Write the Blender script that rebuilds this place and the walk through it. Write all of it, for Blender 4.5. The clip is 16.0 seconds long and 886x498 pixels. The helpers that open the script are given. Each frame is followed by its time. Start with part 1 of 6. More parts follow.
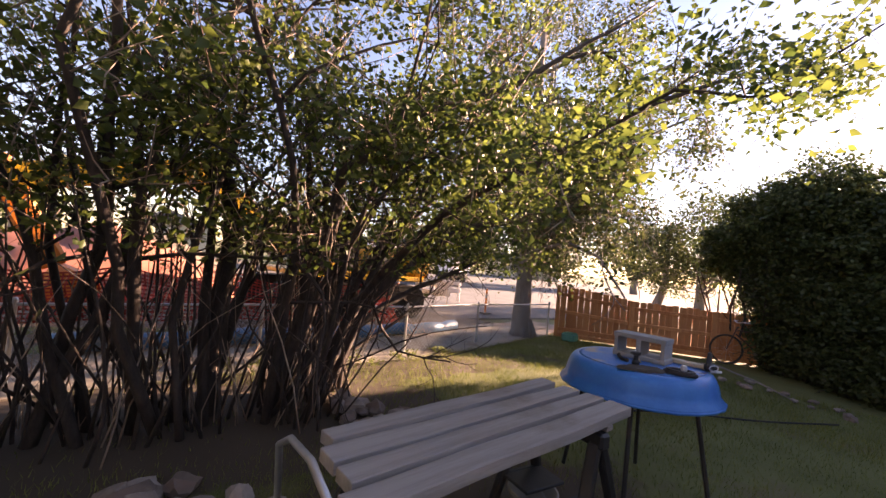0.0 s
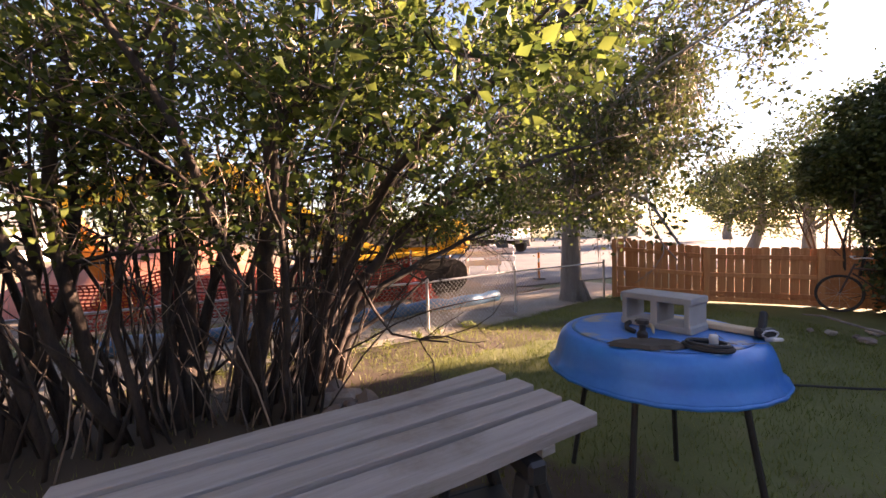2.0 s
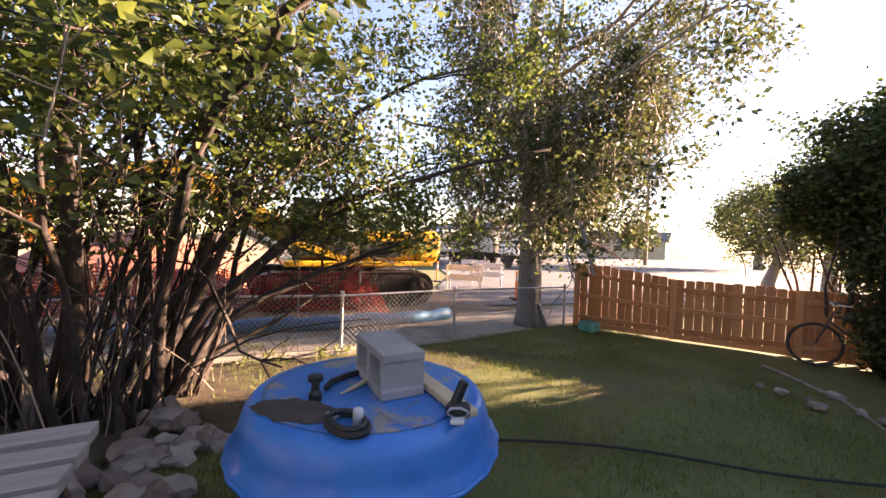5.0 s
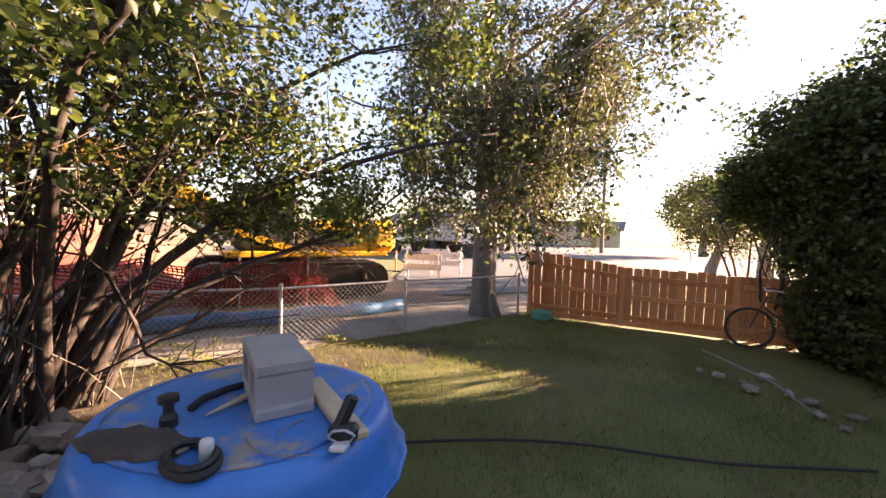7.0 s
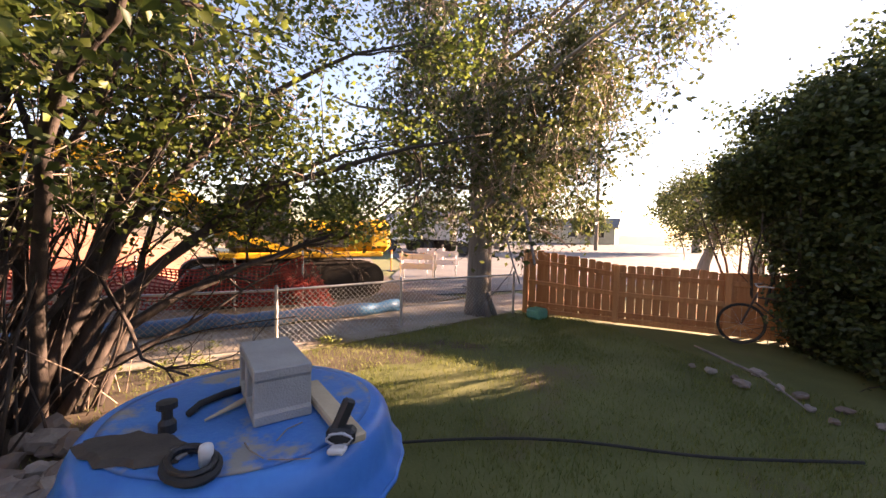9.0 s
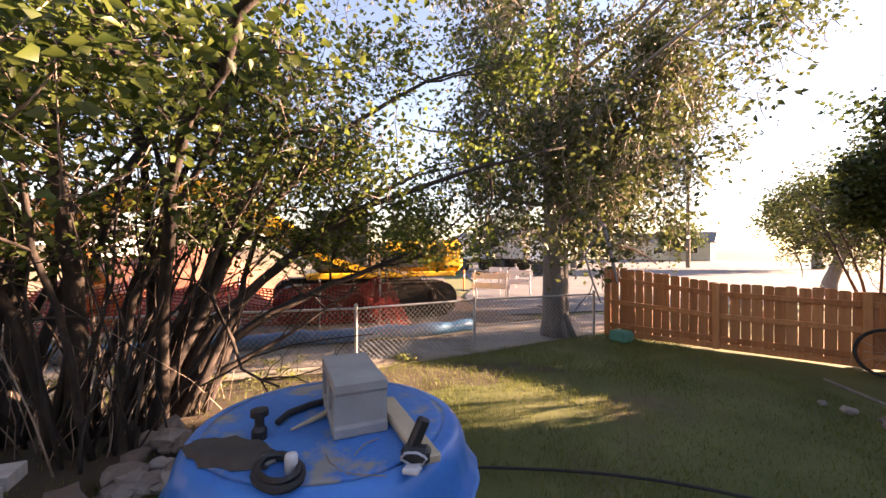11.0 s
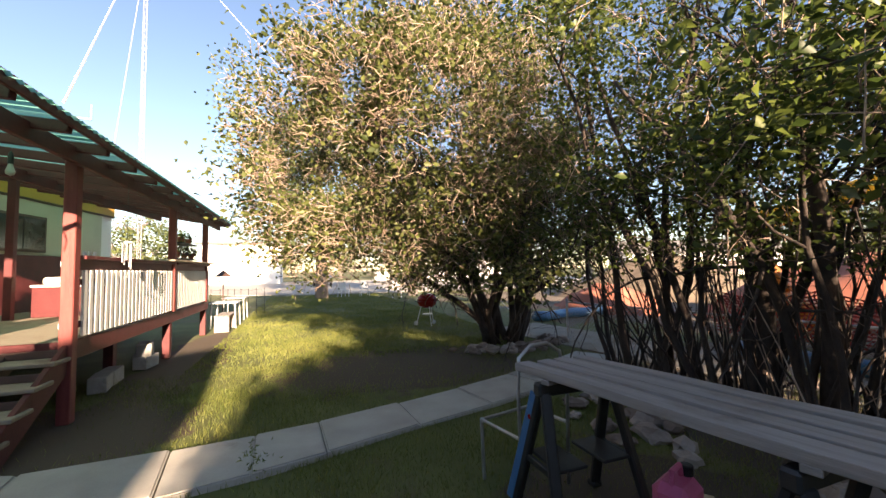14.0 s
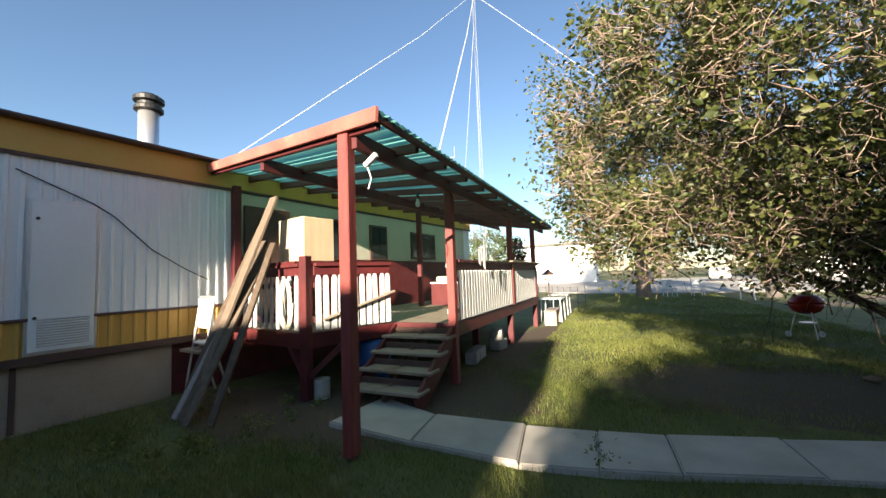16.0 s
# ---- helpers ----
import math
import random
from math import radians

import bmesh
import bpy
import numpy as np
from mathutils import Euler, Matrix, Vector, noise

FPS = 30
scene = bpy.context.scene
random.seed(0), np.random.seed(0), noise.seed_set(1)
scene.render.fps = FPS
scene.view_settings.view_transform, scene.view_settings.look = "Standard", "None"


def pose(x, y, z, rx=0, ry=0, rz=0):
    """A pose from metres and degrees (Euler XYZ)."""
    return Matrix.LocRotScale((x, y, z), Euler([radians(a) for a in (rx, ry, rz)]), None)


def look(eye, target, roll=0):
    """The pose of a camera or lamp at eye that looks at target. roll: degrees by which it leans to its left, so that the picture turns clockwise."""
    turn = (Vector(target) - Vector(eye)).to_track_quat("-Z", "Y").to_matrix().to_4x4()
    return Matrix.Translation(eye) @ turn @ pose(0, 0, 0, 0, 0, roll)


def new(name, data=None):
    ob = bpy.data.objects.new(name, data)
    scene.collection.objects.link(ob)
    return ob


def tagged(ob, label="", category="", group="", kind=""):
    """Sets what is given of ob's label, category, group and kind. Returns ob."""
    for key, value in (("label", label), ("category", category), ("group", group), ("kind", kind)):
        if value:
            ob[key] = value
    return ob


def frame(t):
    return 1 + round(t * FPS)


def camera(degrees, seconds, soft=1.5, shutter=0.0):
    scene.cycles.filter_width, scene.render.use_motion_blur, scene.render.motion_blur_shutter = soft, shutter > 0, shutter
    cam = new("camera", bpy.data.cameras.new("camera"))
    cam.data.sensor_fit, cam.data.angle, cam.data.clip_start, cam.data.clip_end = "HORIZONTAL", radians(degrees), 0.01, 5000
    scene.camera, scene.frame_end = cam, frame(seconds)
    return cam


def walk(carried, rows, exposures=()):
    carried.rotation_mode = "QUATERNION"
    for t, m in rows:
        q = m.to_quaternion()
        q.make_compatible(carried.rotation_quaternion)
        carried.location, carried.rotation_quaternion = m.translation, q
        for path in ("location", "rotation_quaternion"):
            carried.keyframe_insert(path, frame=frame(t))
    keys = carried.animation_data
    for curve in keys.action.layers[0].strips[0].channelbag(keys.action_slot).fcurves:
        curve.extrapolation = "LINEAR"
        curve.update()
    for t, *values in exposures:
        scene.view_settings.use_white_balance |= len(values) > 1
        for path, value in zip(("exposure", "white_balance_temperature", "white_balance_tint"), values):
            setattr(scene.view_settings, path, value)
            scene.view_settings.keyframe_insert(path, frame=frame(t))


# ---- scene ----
cam = camera(98.8, 16.0)
PATH = [
    (0, (2.62, -0.265, 1.623), (4.355, -1.256, 1.692), 5.4),
    (0.5, (2.727, -0.525, 1.596), (4.318, -1.734, 1.683), 6.1),
    (1, (2.799, -0.698, 1.623), (4.407, -1.888, 1.626), 2.5),
    (1.5, (2.86, -1.04, 1.6), (4.714, -1.79, 1.582), 4.2),
    (2, (2.834, -1.348, 1.578), (4.72, -2.01, 1.492), -1.8),
    (2.5, (2.871, -1.719, 1.562), (4.742, -2.414, 1.437), 1.3),
    (3, (2.837, -2.012, 1.61), (4.71, -2.708, 1.52), 2.6),
    (3.5, (2.725, -2.264, 1.591), (4.618, -2.895, 1.45), -0.9),
    (4, (2.7, -2.579, 1.618), (4.621, -3.136, 1.58), 1.4),
    (6.5, (2.851, -3.266, 1.667), (4.783, -3.781, 1.625), 2.1),
    (7, (2.895, -3.318, 1.654), (4.766, -4.019, 1.565), 1.9),
    (7.5, (2.905, -3.324, 1.65), (4.751, -4.086, 1.55), 1.7),
    (8, (2.893, -3.314, 1.659), (4.746, -4.06, 1.56), 1.5),
    (10.5, (2.87, -3.316, 1.678), (4.768, -3.943, 1.622), 1.4),
    (11, (2.895, -3.32, 1.662), (4.863, -3.679, 1.665), 0.1),
    (11.5, (2.921, -3.287, 1.668), (4.918, -3.187, 1.613), -2.0),
    (12, (2.704, -3.118, 1.661), (4.578, -2.417, 1.669), -1.8),
    (12.5, (2.503, -3.019, 1.657), (4.109, -1.829, 1.698), -3.7),
    (13, (2.387, -2.955, 1.57), (3.558, -1.34, 1.721), -0.9),
    (13.5, (2.379, -2.961, 1.567), (3.134, -1.111, 1.661), 0.4),
    (14, (2.301, -2.84, 1.535), (2.995, -0.967, 1.643), -0.9),
    (14.5, (2.125, -2.716, 1.463), (2.317, -0.728, 1.564), 0.0),
    (15, (2.154, -2.716, 1.491), (1.549, -0.814, 1.613), 1.5),
    (15.5, (2.161, -2.728, 1.512), (1.356, -0.904, 1.67), -1.3),
    (16, (2.167, -2.714, 1.509), (1.339, -0.899, 1.653), -2.2),
]
EXPOSURES = [(0, 2.95, 9000, 43), (2.5, 3.3, 8800, 39), (4, 3.35, 8700, 37), (10.5, 3.25, 9400, 38), (12.5, 3.6, 8800, 35), (13.5, 2.85, 8150, 26), (14, 2.55, 8100, 23), (15, 2.25, 7300, 14), (16, 2.05, 6900, 12)]
walk(cam, [(t, look(eye, target, roll)) for t, eye, target, roll in PATH], exposures=EXPOSURES)

# ---- light ----
SUN_HEAD, SUN_UP = radians(175), radians(14.3)
world = bpy.data.worlds.new("sky")
scene.world = world
world.use_nodes = True
sky = world.node_tree.nodes.new("ShaderNodeTexSky")
sky.sky_type, sky.sun_disc = "NISHITA", False
sky.sun_elevation, sky.sun_rotation = SUN_UP, SUN_HEAD
sky.air_density, sky.dust_density, sky.ozone_density = 1.0, 0.15, 3.0
world.node_tree.nodes["Background"].inputs["Strength"].default_value = 0.062
world.node_tree.links.new(sky.outputs[0], world.node_tree.nodes["Background"].inputs["Color"])
sun = new("sun", bpy.data.lights.new("sun", "SUN"))
sun.data.energy, sun.data.angle, sun.data.color = 5.0, radians(0.6), (1.0, 0.89, 0.72)
to_sun = Vector((math.sin(SUN_HEAD) * math.cos(SUN_UP), math.cos(SUN_HEAD) * math.cos(SUN_UP), math.sin(SUN_UP)))
sun.matrix_world = look(to_sun * 60, (0, 0, 0))


# ---- materials ----
def mat(name, a, b=None, rough=0.7, metal=0.0, scale=8.0, fine=60.0, bump=0.3, stretch=(1, 1, 1), dirt=None, dirt_at=0.62, island=0.0, obj=0.0, leaf=0.0, spec=0.4, soft=0.07):
    """Colours a to b by two scales of noise, stains in the colour dirt, fine relief."""
    m = bpy.data.materials.new(name)
    m.use_nodes = True
    nt = m.node_tree
    n, l = nt.nodes, nt.links
    bs = n["Principled BSDF"]
    bs.inputs["Roughness"].default_value, bs.inputs["Metallic"].default_value = rough, metal
    bs.inputs["Specular IOR Level"].default_value = spec
    b = b or tuple(c * 0.75 for c in a)
    tc, mp = n.new("ShaderNodeTexCoord"), n.new("ShaderNodeMapping")
    mp.inputs["Scale"].default_value = stretch
    l.new(tc.outputs["Object"], mp.inputs["Vector"])
    big, small = n.new("ShaderNodeTexNoise"), n.new("ShaderNodeTexNoise")
    big.inputs["Scale"].default_value, small.inputs["Scale"].default_value = scale, fine
    big.inputs["Detail"].default_value, small.inputs["Detail"].default_value = 5, 3
    for t in (big, small):
        l.new(mp.outputs[0], t.inputs["Vector"])
    add = n.new("ShaderNodeMath")
    add.operation = "MULTIPLY_ADD"
    add.inputs[1].default_value = 0.35
    l.new(small.outputs[0], add.inputs[0])
    l.new(big.outputs[0], add.inputs[2])
    fac = add.outputs[0]
    if island or obj:
        src = n.new("ShaderNodeNewGeometry") if island else n.new("ShaderNodeObjectInfo")
        sh = n.new("ShaderNodeMath")
        sh.operation = "MULTIPLY_ADD"
        sh.inputs[1].default_value = island or obj
        l.new(src.outputs["Random Per Island" if island else "Random"], sh.inputs[0])
        l.new(fac, sh.inputs[2])
        sub = n.new("ShaderNodeMath")
        sub.operation = "SUBTRACT"
        sub.inputs[1].default_value = (island or obj) / 2
        l.new(sh.outputs[0], sub.inputs[0])
        fac = sub.outputs[0]
    ramp = n.new("ShaderNodeValToRGB")
    ramp.color_ramp.elements[0].position, ramp.color_ramp.elements[1].position = 0.42, 0.92
    ramp.color_ramp.elements[0].color, ramp.color_ramp.elements[1].color = (*a, 1), (*b, 1)
    l.new(fac, ramp.inputs[0])
    col = ramp.outputs[0]
    if dirt:
        dn, dr, mx = n.new("ShaderNodeTexNoise"), n.new("ShaderNodeValToRGB"), n.new("ShaderNodeMix")
        dn.inputs["Scale"].default_value, dn.inputs["Detail"].default_value, dn.inputs["Roughness"].default_value = scale * 0.45, 8, 0.65
        l.new(tc.outputs["Object"], dn.inputs["Vector"])
        dr.color_ramp.elements[0].position, dr.color_ramp.elements[1].position = dirt_at - soft, dirt_at + soft
        l.new(dn.outputs[0], dr.inputs[0])
        mx.data_type = "RGBA"
        l.new(dr.outputs[0], mx.inputs[0])
        l.new(col, mx.inputs[6])
        mx.inputs[7].default_value = (*dirt, 1)
        col = mx.outputs[2]
    l.new(col, bs.inputs["Base Color"])
    if bump:
        bp = n.new("ShaderNodeBump")
        bp.inputs["Strength"].default_value, bp.inputs["Distance"].default_value = bump, 0.01
        l.new(add.outputs[0], bp.inputs["Height"])
        l.new(bp.outputs[0], bs.inputs["Normal"])
    if leaf:
        tr, ms = n.new("ShaderNodeBsdfTranslucent"), n.new("ShaderNodeMixShader")
        ms.inputs[0].default_value = leaf
        l.new(col, tr.inputs[0])
        l.new(bs.outputs[0], ms.inputs[1])
        l.new(tr.outputs[0], ms.inputs[2])
        l.new(ms.outputs[0], n["Material Output"].inputs[0])
    return m


def lawn_material():
    """Short grass, with bare earth worn through it in a few places (centre, reach)."""
    m = mat("lawn", (0.065, 0.078, 0.02), (0.13, 0.135, 0.045), rough=0.95, scale=1.3, fine=45, bump=0.8, dirt=(0.12, 0.085, 0.05), dirt_at=0.63)
    nt = m.node_tree
    n, l = nt.nodes, nt.links
    tc, wob = n.new("ShaderNodeTexCoord"), n.new("ShaderNodeTexNoise")
    wob.inputs["Scale"].default_value, wob.inputs["Detail"].default_value = 1.8, 7
    l.new(tc.outputs["Object"], wob.inputs["Vector"])
    total = None
    for x, y, rx, ry in ((-1.3, 0.75, 1.9, 0.85), (4.0, 3.2, 1.9, 1.3), (6.7, -0.2, 1.2, 2.3), (4.4, -1.7, 0.9, 1.5), (7.9, -2.8, 0.5, 2.6), (0.2, 1.9, 1.2, 0.9), (0.4, 5.0, 0.6, 3.2)):
        sub, div, ln, inv = (n.new("ShaderNodeVectorMath") for _ in range(3)), None, None, n.new("ShaderNodeMath")
        sub, div, ln = list(sub)
        sub.operation, div.operation, ln.operation = "SUBTRACT", "DIVIDE", "LENGTH"
        sub.inputs[1].default_value, div.inputs[1].default_value = (x, y, 0), (rx, ry, 1)
        l.new(tc.outputs["Object"], sub.inputs[0])
        l.new(sub.outputs[0], div.inputs[0])
        l.new(div.outputs[0], ln.inputs[0])
        inv.operation = "SUBTRACT"
        inv.inputs[0].default_value = 1.35
        l.new(ln.outputs["Value"], inv.inputs[1])
        if total is None:
            total = inv.outputs[0]
        else:
            mx = n.new("ShaderNodeMath")
            mx.operation = "MAXIMUM"
            l.new(total, mx.inputs[0])
            l.new(inv.outputs[0], mx.inputs[1])
            total = mx.outputs[0]
    add, rmp, mix = n.new("ShaderNodeMath"), n.new("ShaderNodeValToRGB"), n.new("ShaderNodeMix")
    add.operation = "MULTIPLY_ADD"
    add.inputs[1].default_value = 1.3
    l.new(wob.outputs[0], add.inputs[0])
    l.new(total, add.inputs[2])
    rmp.color_ramp.elements[0].position, rmp.color_ramp.elements[1].position = 0.86, 1.0
    l.new(add.outputs[0], rmp.inputs[0])
    mix.data_type = "RGBA"
    bs = n["Principled BSDF"]
    old = bs.inputs["Base Color"].links[0].from_socket
    l.new(rmp.outputs[0], mix.inputs[0])
    l.new(old, mix.inputs[6])
    mix.inputs[7].default_value = (0.075, 0.053, 0.036, 1)
    l.new(mix.outputs[2], bs.inputs["Base Color"])
    return m


M = {}
M["lawn"] = lawn_material()
M["dirt"] = mat("dry_earth", (0.09, 0.066, 0.046), (0.165, 0.128, 0.092), rough=0.95, scale=2.0, fine=50, bump=0.8, dirt=(0.085, 0.058, 0.036))
M["asphalt"] = mat("asphalt", (0.07, 0.07, 0.075), (0.12, 0.12, 0.12), rough=0.9, scale=0.8, fine=40, bump=0.4, dirt=(0.2, 0.16, 0.12), dirt_at=0.66)
M["concrete"] = mat("concrete", (0.31, 0.285, 0.25), (0.42, 0.39, 0.345), rough=0.85, scale=3, fine=90, bump=0.35, dirt=(0.17, 0.15, 0.12), dirt_at=0.68, obj=0.25)
M["walk"] = mat("dusty_concrete", (0.22, 0.185, 0.15), (0.31, 0.27, 0.22), rough=0.9, scale=2.2, fine=70, bump=0.4, dirt=(0.17, 0.125, 0.085), dirt_at=0.56)
M["block"] = mat("cinder_block", (0.27, 0.265, 0.25), (0.36, 0.35, 0.33), rough=0.95, scale=7, fine=160, bump=0.8, dirt=(0.19, 0.18, 0.16))
M["fence_wood"] = mat("stained_cedar", (0.36, 0.12, 0.04), (0.52, 0.22, 0.085), rough=0.65, scale=3, fine=22, stretch=(7, 7, 0.5), bump=0.5, obj=0.4, dirt=(0.22, 0.08, 0.035), dirt_at=0.66)
M["grey_wood"] = mat("weathered_timber", (0.22, 0.185, 0.165), (0.36, 0.315, 0.285), rough=0.85, scale=3, fine=26, stretch=(9, 0.6, 9), bump=0.6, obj=0.3, dirt=(0.19, 0.14, 0.11), dirt_at=0.64)
M["tread"] = mat("worn_tread", (0.20, 0.16, 0.12), (0.30, 0.25, 0.19), rough=0.85, scale=4, fine=30, stretch=(0.6, 9, 9), bump=0.5, obj=0.2, dirt=(0.16, 0.1, 0.07))
M["board"] = mat("old_board", (0.075, 0.052, 0.036), (0.16, 0.12, 0.088), rough=0.8, scale=3, fine=24, stretch=(9, 9, 0.6), bump=0.5, obj=0.6, dirt=(0.15, 0.09, 0.06))
M["new_wood"] = mat("pale_plywood", (0.46, 0.34, 0.22), (0.56, 0.44, 0.30), rough=0.7, scale=2, fine=20, stretch=(5, 5, 0.6), bump=0.2)
M["red"] = mat("barn_red_paint", (0.062, 0.008, 0.010), (0.105, 0.017, 0.018), rough=0.6, scale=5, fine=40, bump=0.35, dirt=(0.05, 0.014, 0.013), dirt_at=0.66, obj=0.15)
# porch red lightened to carry direct sun on the front fascia, with tan stains
M["red_sunlit"] = mat("sunlit_red_paint", (0.28, 0.075, 0.06), (0.38, 0.13, 0.10), rough=0.7, scale=3, fine=30, bump=0.4, dirt=(0.40, 0.26, 0.18), dirt_at=0.66)
# lighter copy of the porch red: sunlight on the standing posts painted in
M["red_post"] = mat("sunlit_red_post", (0.135, 0.022, 0.022), (0.22, 0.05, 0.042), rough=0.6, scale=4, fine=40, stretch=(4, 4, 0.6), bump=0.4, dirt=(0.14, 0.03, 0.026), dirt_at=0.66)
M["white"] = mat("white_paint", (0.52, 0.52, 0.51), (0.60, 0.60, 0.59), rough=0.6, scale=4, fine=50, bump=0.2, dirt=(0.55, 0.53, 0.49), dirt_at=0.68, obj=0.15)
M["siding"] = mat("white_siding", (0.66, 0.68, 0.68), (0.76, 0.77, 0.76), rough=0.45, scale=0.8, fine=30, bump=0.12, dirt=(0.55, 0.54, 0.5), dirt_at=0.7)
M["ochre"] = mat("ochre_paint", (0.45, 0.25, 0.05), (0.55, 0.33, 0.08), rough=0.55, scale=1.2, fine=40, bump=0.2, dirt=(0.33, 0.19, 0.06), dirt_at=0.66)
M["cream"] = mat("cream_siding", (0.40, 0.39, 0.31), (0.47, 0.46, 0.38), rough=0.6, scale=1.5, fine=40, bump=0.15)
M["brown_trim"] = mat("dark_brown_trim", (0.055, 0.03, 0.025), (0.09, 0.05, 0.04), rough=0.6, scale=4, bump=0.2)
M["skirt"] = mat("skirting_panel", (0.25, 0.19, 0.14), (0.33, 0.26, 0.20), rough=0.9, scale=2, fine=30, bump=0.4, dirt=(0.14, 0.1, 0.075))
M["panel_green"] = mat("green_fibreglass", (0.17, 0.5, 0.41), (0.23, 0.6, 0.5), rough=0.4, scale=2.5, fine=30, bump=0.1, leaf=0.72, dirt=(0.07, 0.2, 0.16), dirt_at=0.66)
M["steel"] = mat("galvanised_steel", (0.42, 0.42, 0.43), (0.56, 0.56, 0.57), rough=0.45, metal=0.85, scale=9, bump=0.15)
M["wire"] = mat("fence_wire", (0.32, 0.32, 0.32), (0.44, 0.44, 0.44), rough=0.5, metal=0.6, scale=9, bump=0)
M["black"] = mat("black_plastic", (0.015, 0.015, 0.016), (0.03, 0.03, 0.03), rough=0.5, scale=9, bump=0.15)
M["rubber"] = mat("black_rubber", (0.02, 0.02, 0.02), (0.035, 0.033, 0.03), rough=0.8, scale=9, bump=0.3)
M["blue"] = mat("blue_tub_plastic", (0.001, 0.15, 0.46), (0.002, 0.21, 0.56), rough=0.33, scale=4, fine=40, bump=0.15, dirt=(0.03, 0.13, 0.42), dirt_at=0.67)
M["blue_top"] = mat("dusty_blue_plastic", (0.004, 0.14, 0.42), (0.012, 0.20, 0.5), rough=0.5, scale=7, fine=70, bump=0.5, dirt=(0.27, 0.25, 0.22), dirt_at=0.56, soft=0.04)
M["sand"] = mat("dried_mud", (0.045, 0.035, 0.03), (0.08, 0.065, 0.05), rough=0.95, scale=9, fine=120, bump=0.6)
M["pink"] = mat("faded_red_can", (0.55, 0.09, 0.20), (0.65, 0.14, 0.28), rough=0.45, scale=5, bump=0.1)
M["can_red"] = mat("red_enamel", (0.26, 0.008, 0.007), (0.33, 0.018, 0.012), rough=0.25, scale=5, bump=0.05)
M["bark"] = mat("lilac_bark", (0.03, 0.022, 0.019), (0.075, 0.056, 0.047), rough=0.9, scale=5, fine=40, stretch=(3, 3, 0.7), bump=0.9)
M["bark_grey"] = mat("grey_bark", (0.14, 0.12, 0.11), (0.23, 0.20, 0.18), rough=0.95, scale=6, fine=36, stretch=(4, 4, 0.5), bump=1.0)
M["twig"] = mat("dry_twig", (0.2, 0.135, 0.1), (0.42, 0.32, 0.25), rough=0.9, scale=6, bump=0.2, island=0.5)
M["leaf"] = mat("lilac_leaf", (0.045, 0.075, 0.018), (0.14, 0.175, 0.04), rough=0.42, scale=3, fine=20, bump=0.1, island=0.7, leaf=0.55)
M["leaf_b"] = mat("pale_leaf", (0.05, 0.07, 0.02), (0.15, 0.165, 0.05), rough=0.45, scale=3, fine=20, bump=0.1, island=0.7, leaf=0.45)
M["leaf_tree"] = mat("elm_leaf", (0.035, 0.05, 0.018), (0.10, 0.115, 0.035), rough=0.5, scale=2, fine=20, bump=0.1, island=0.7, leaf=0.38)
M["leaf_hedge"] = mat("hedge_leaf", (0.03, 0.05, 0.017), (0.08, 0.105, 0.034), rough=0.4, scale=2, fine=20, bump=0.1, island=0.8, leaf=0.42)
M["grass"] = mat("grass_blade", (0.085, 0.115, 0.022), (0.21, 0.22, 0.06), rough=0.6, scale=0.6, fine=6, bump=0, island=0.5, leaf=0.35)
M["stone"] = mat("field_stone", (0.17, 0.125, 0.105), (0.31, 0.26, 0.23), rough=0.9, scale=3, fine=40, bump=0.7, obj=0.7)
M["yellow"] = mat("machine_yellow", (0.58, 0.30, 0.02), (0.68, 0.38, 0.035), rough=0.4, scale=2, fine=30, bump=0.1, dirt=(0.35, 0.2, 0.06), dirt_at=0.68)
M["track"] = mat("dirty_track_steel", (0.02, 0.016, 0.014), (0.05, 0.038, 0.03), rough=0.75, metal=0.3, scale=4, bump=0.5)
M["net"] = mat("safety_net", (0.32, 0.03, 0.025), (0.44, 0.055, 0.04), rough=0.5, scale=3, bump=0, leaf=0.3)
M["red_earth"] = mat("red_clay_heap", (0.27, 0.085, 0.055), (0.40, 0.15, 0.10), rough=0.95, scale=1.5, fine=30, bump=0.9)
M["pipe_blue"] = mat("pale_blue_pipe", (0.025, 0.13, 0.28), (0.06, 0.2, 0.34), rough=0.45, scale=3, bump=0.2, dirt=(0.2, 0.25, 0.28), dirt_at=0.62)
M["glass"] = mat("dark_window_glass", (0.02, 0.023, 0.025), (0.035, 0.04, 0.04), rough=0.08, scale=2, bump=0, spec=0.6)
M["stucco"] = mat("white_wall", (0.70, 0.70, 0.68), (0.78, 0.78, 0.76), rough=0.8, scale=1.5, bump=0.2, dirt=(0.6, 0.59, 0.56))
M["roofing"] = mat("grey_roofing", (0.12, 0.115, 0.11), (0.18, 0.17, 0.16), rough=0.9, scale=3, bump=0.5)
M["orange"] = mat("orange_paint", (0.62, 0.16, 0.02), (0.7, 0.22, 0.04), rough=0.5, scale=3, bump=0.1)
M["far_leaf"] = mat("distant_foliage", (0.05, 0.07, 0.03), (0.12, 0.15, 0.05), rough=0.8, scale=0.6, bump=0, island=0.6, leaf=0.3)
M["aluminium"] = mat("bare_aluminium", (0.62, 0.62, 0.63), (0.72, 0.72, 0.72), rough=0.35, metal=0.8, scale=5, bump=0.1)
M["sky_blue_paint"] = mat("blue_barrel", (0.012, 0.07, 0.22), (0.02, 0.10, 0.28), rough=0.4, scale=4, bump=0.1)


# ---- shape helpers ----
def empty(name, label, category, loc=(0, 0, 0), turn=0.0, group="", kind=""):
    e = new(name)
    e.matrix_basis = pose(*loc, 0, 0, turn)
    return tagged(e, label, category, group, kind)


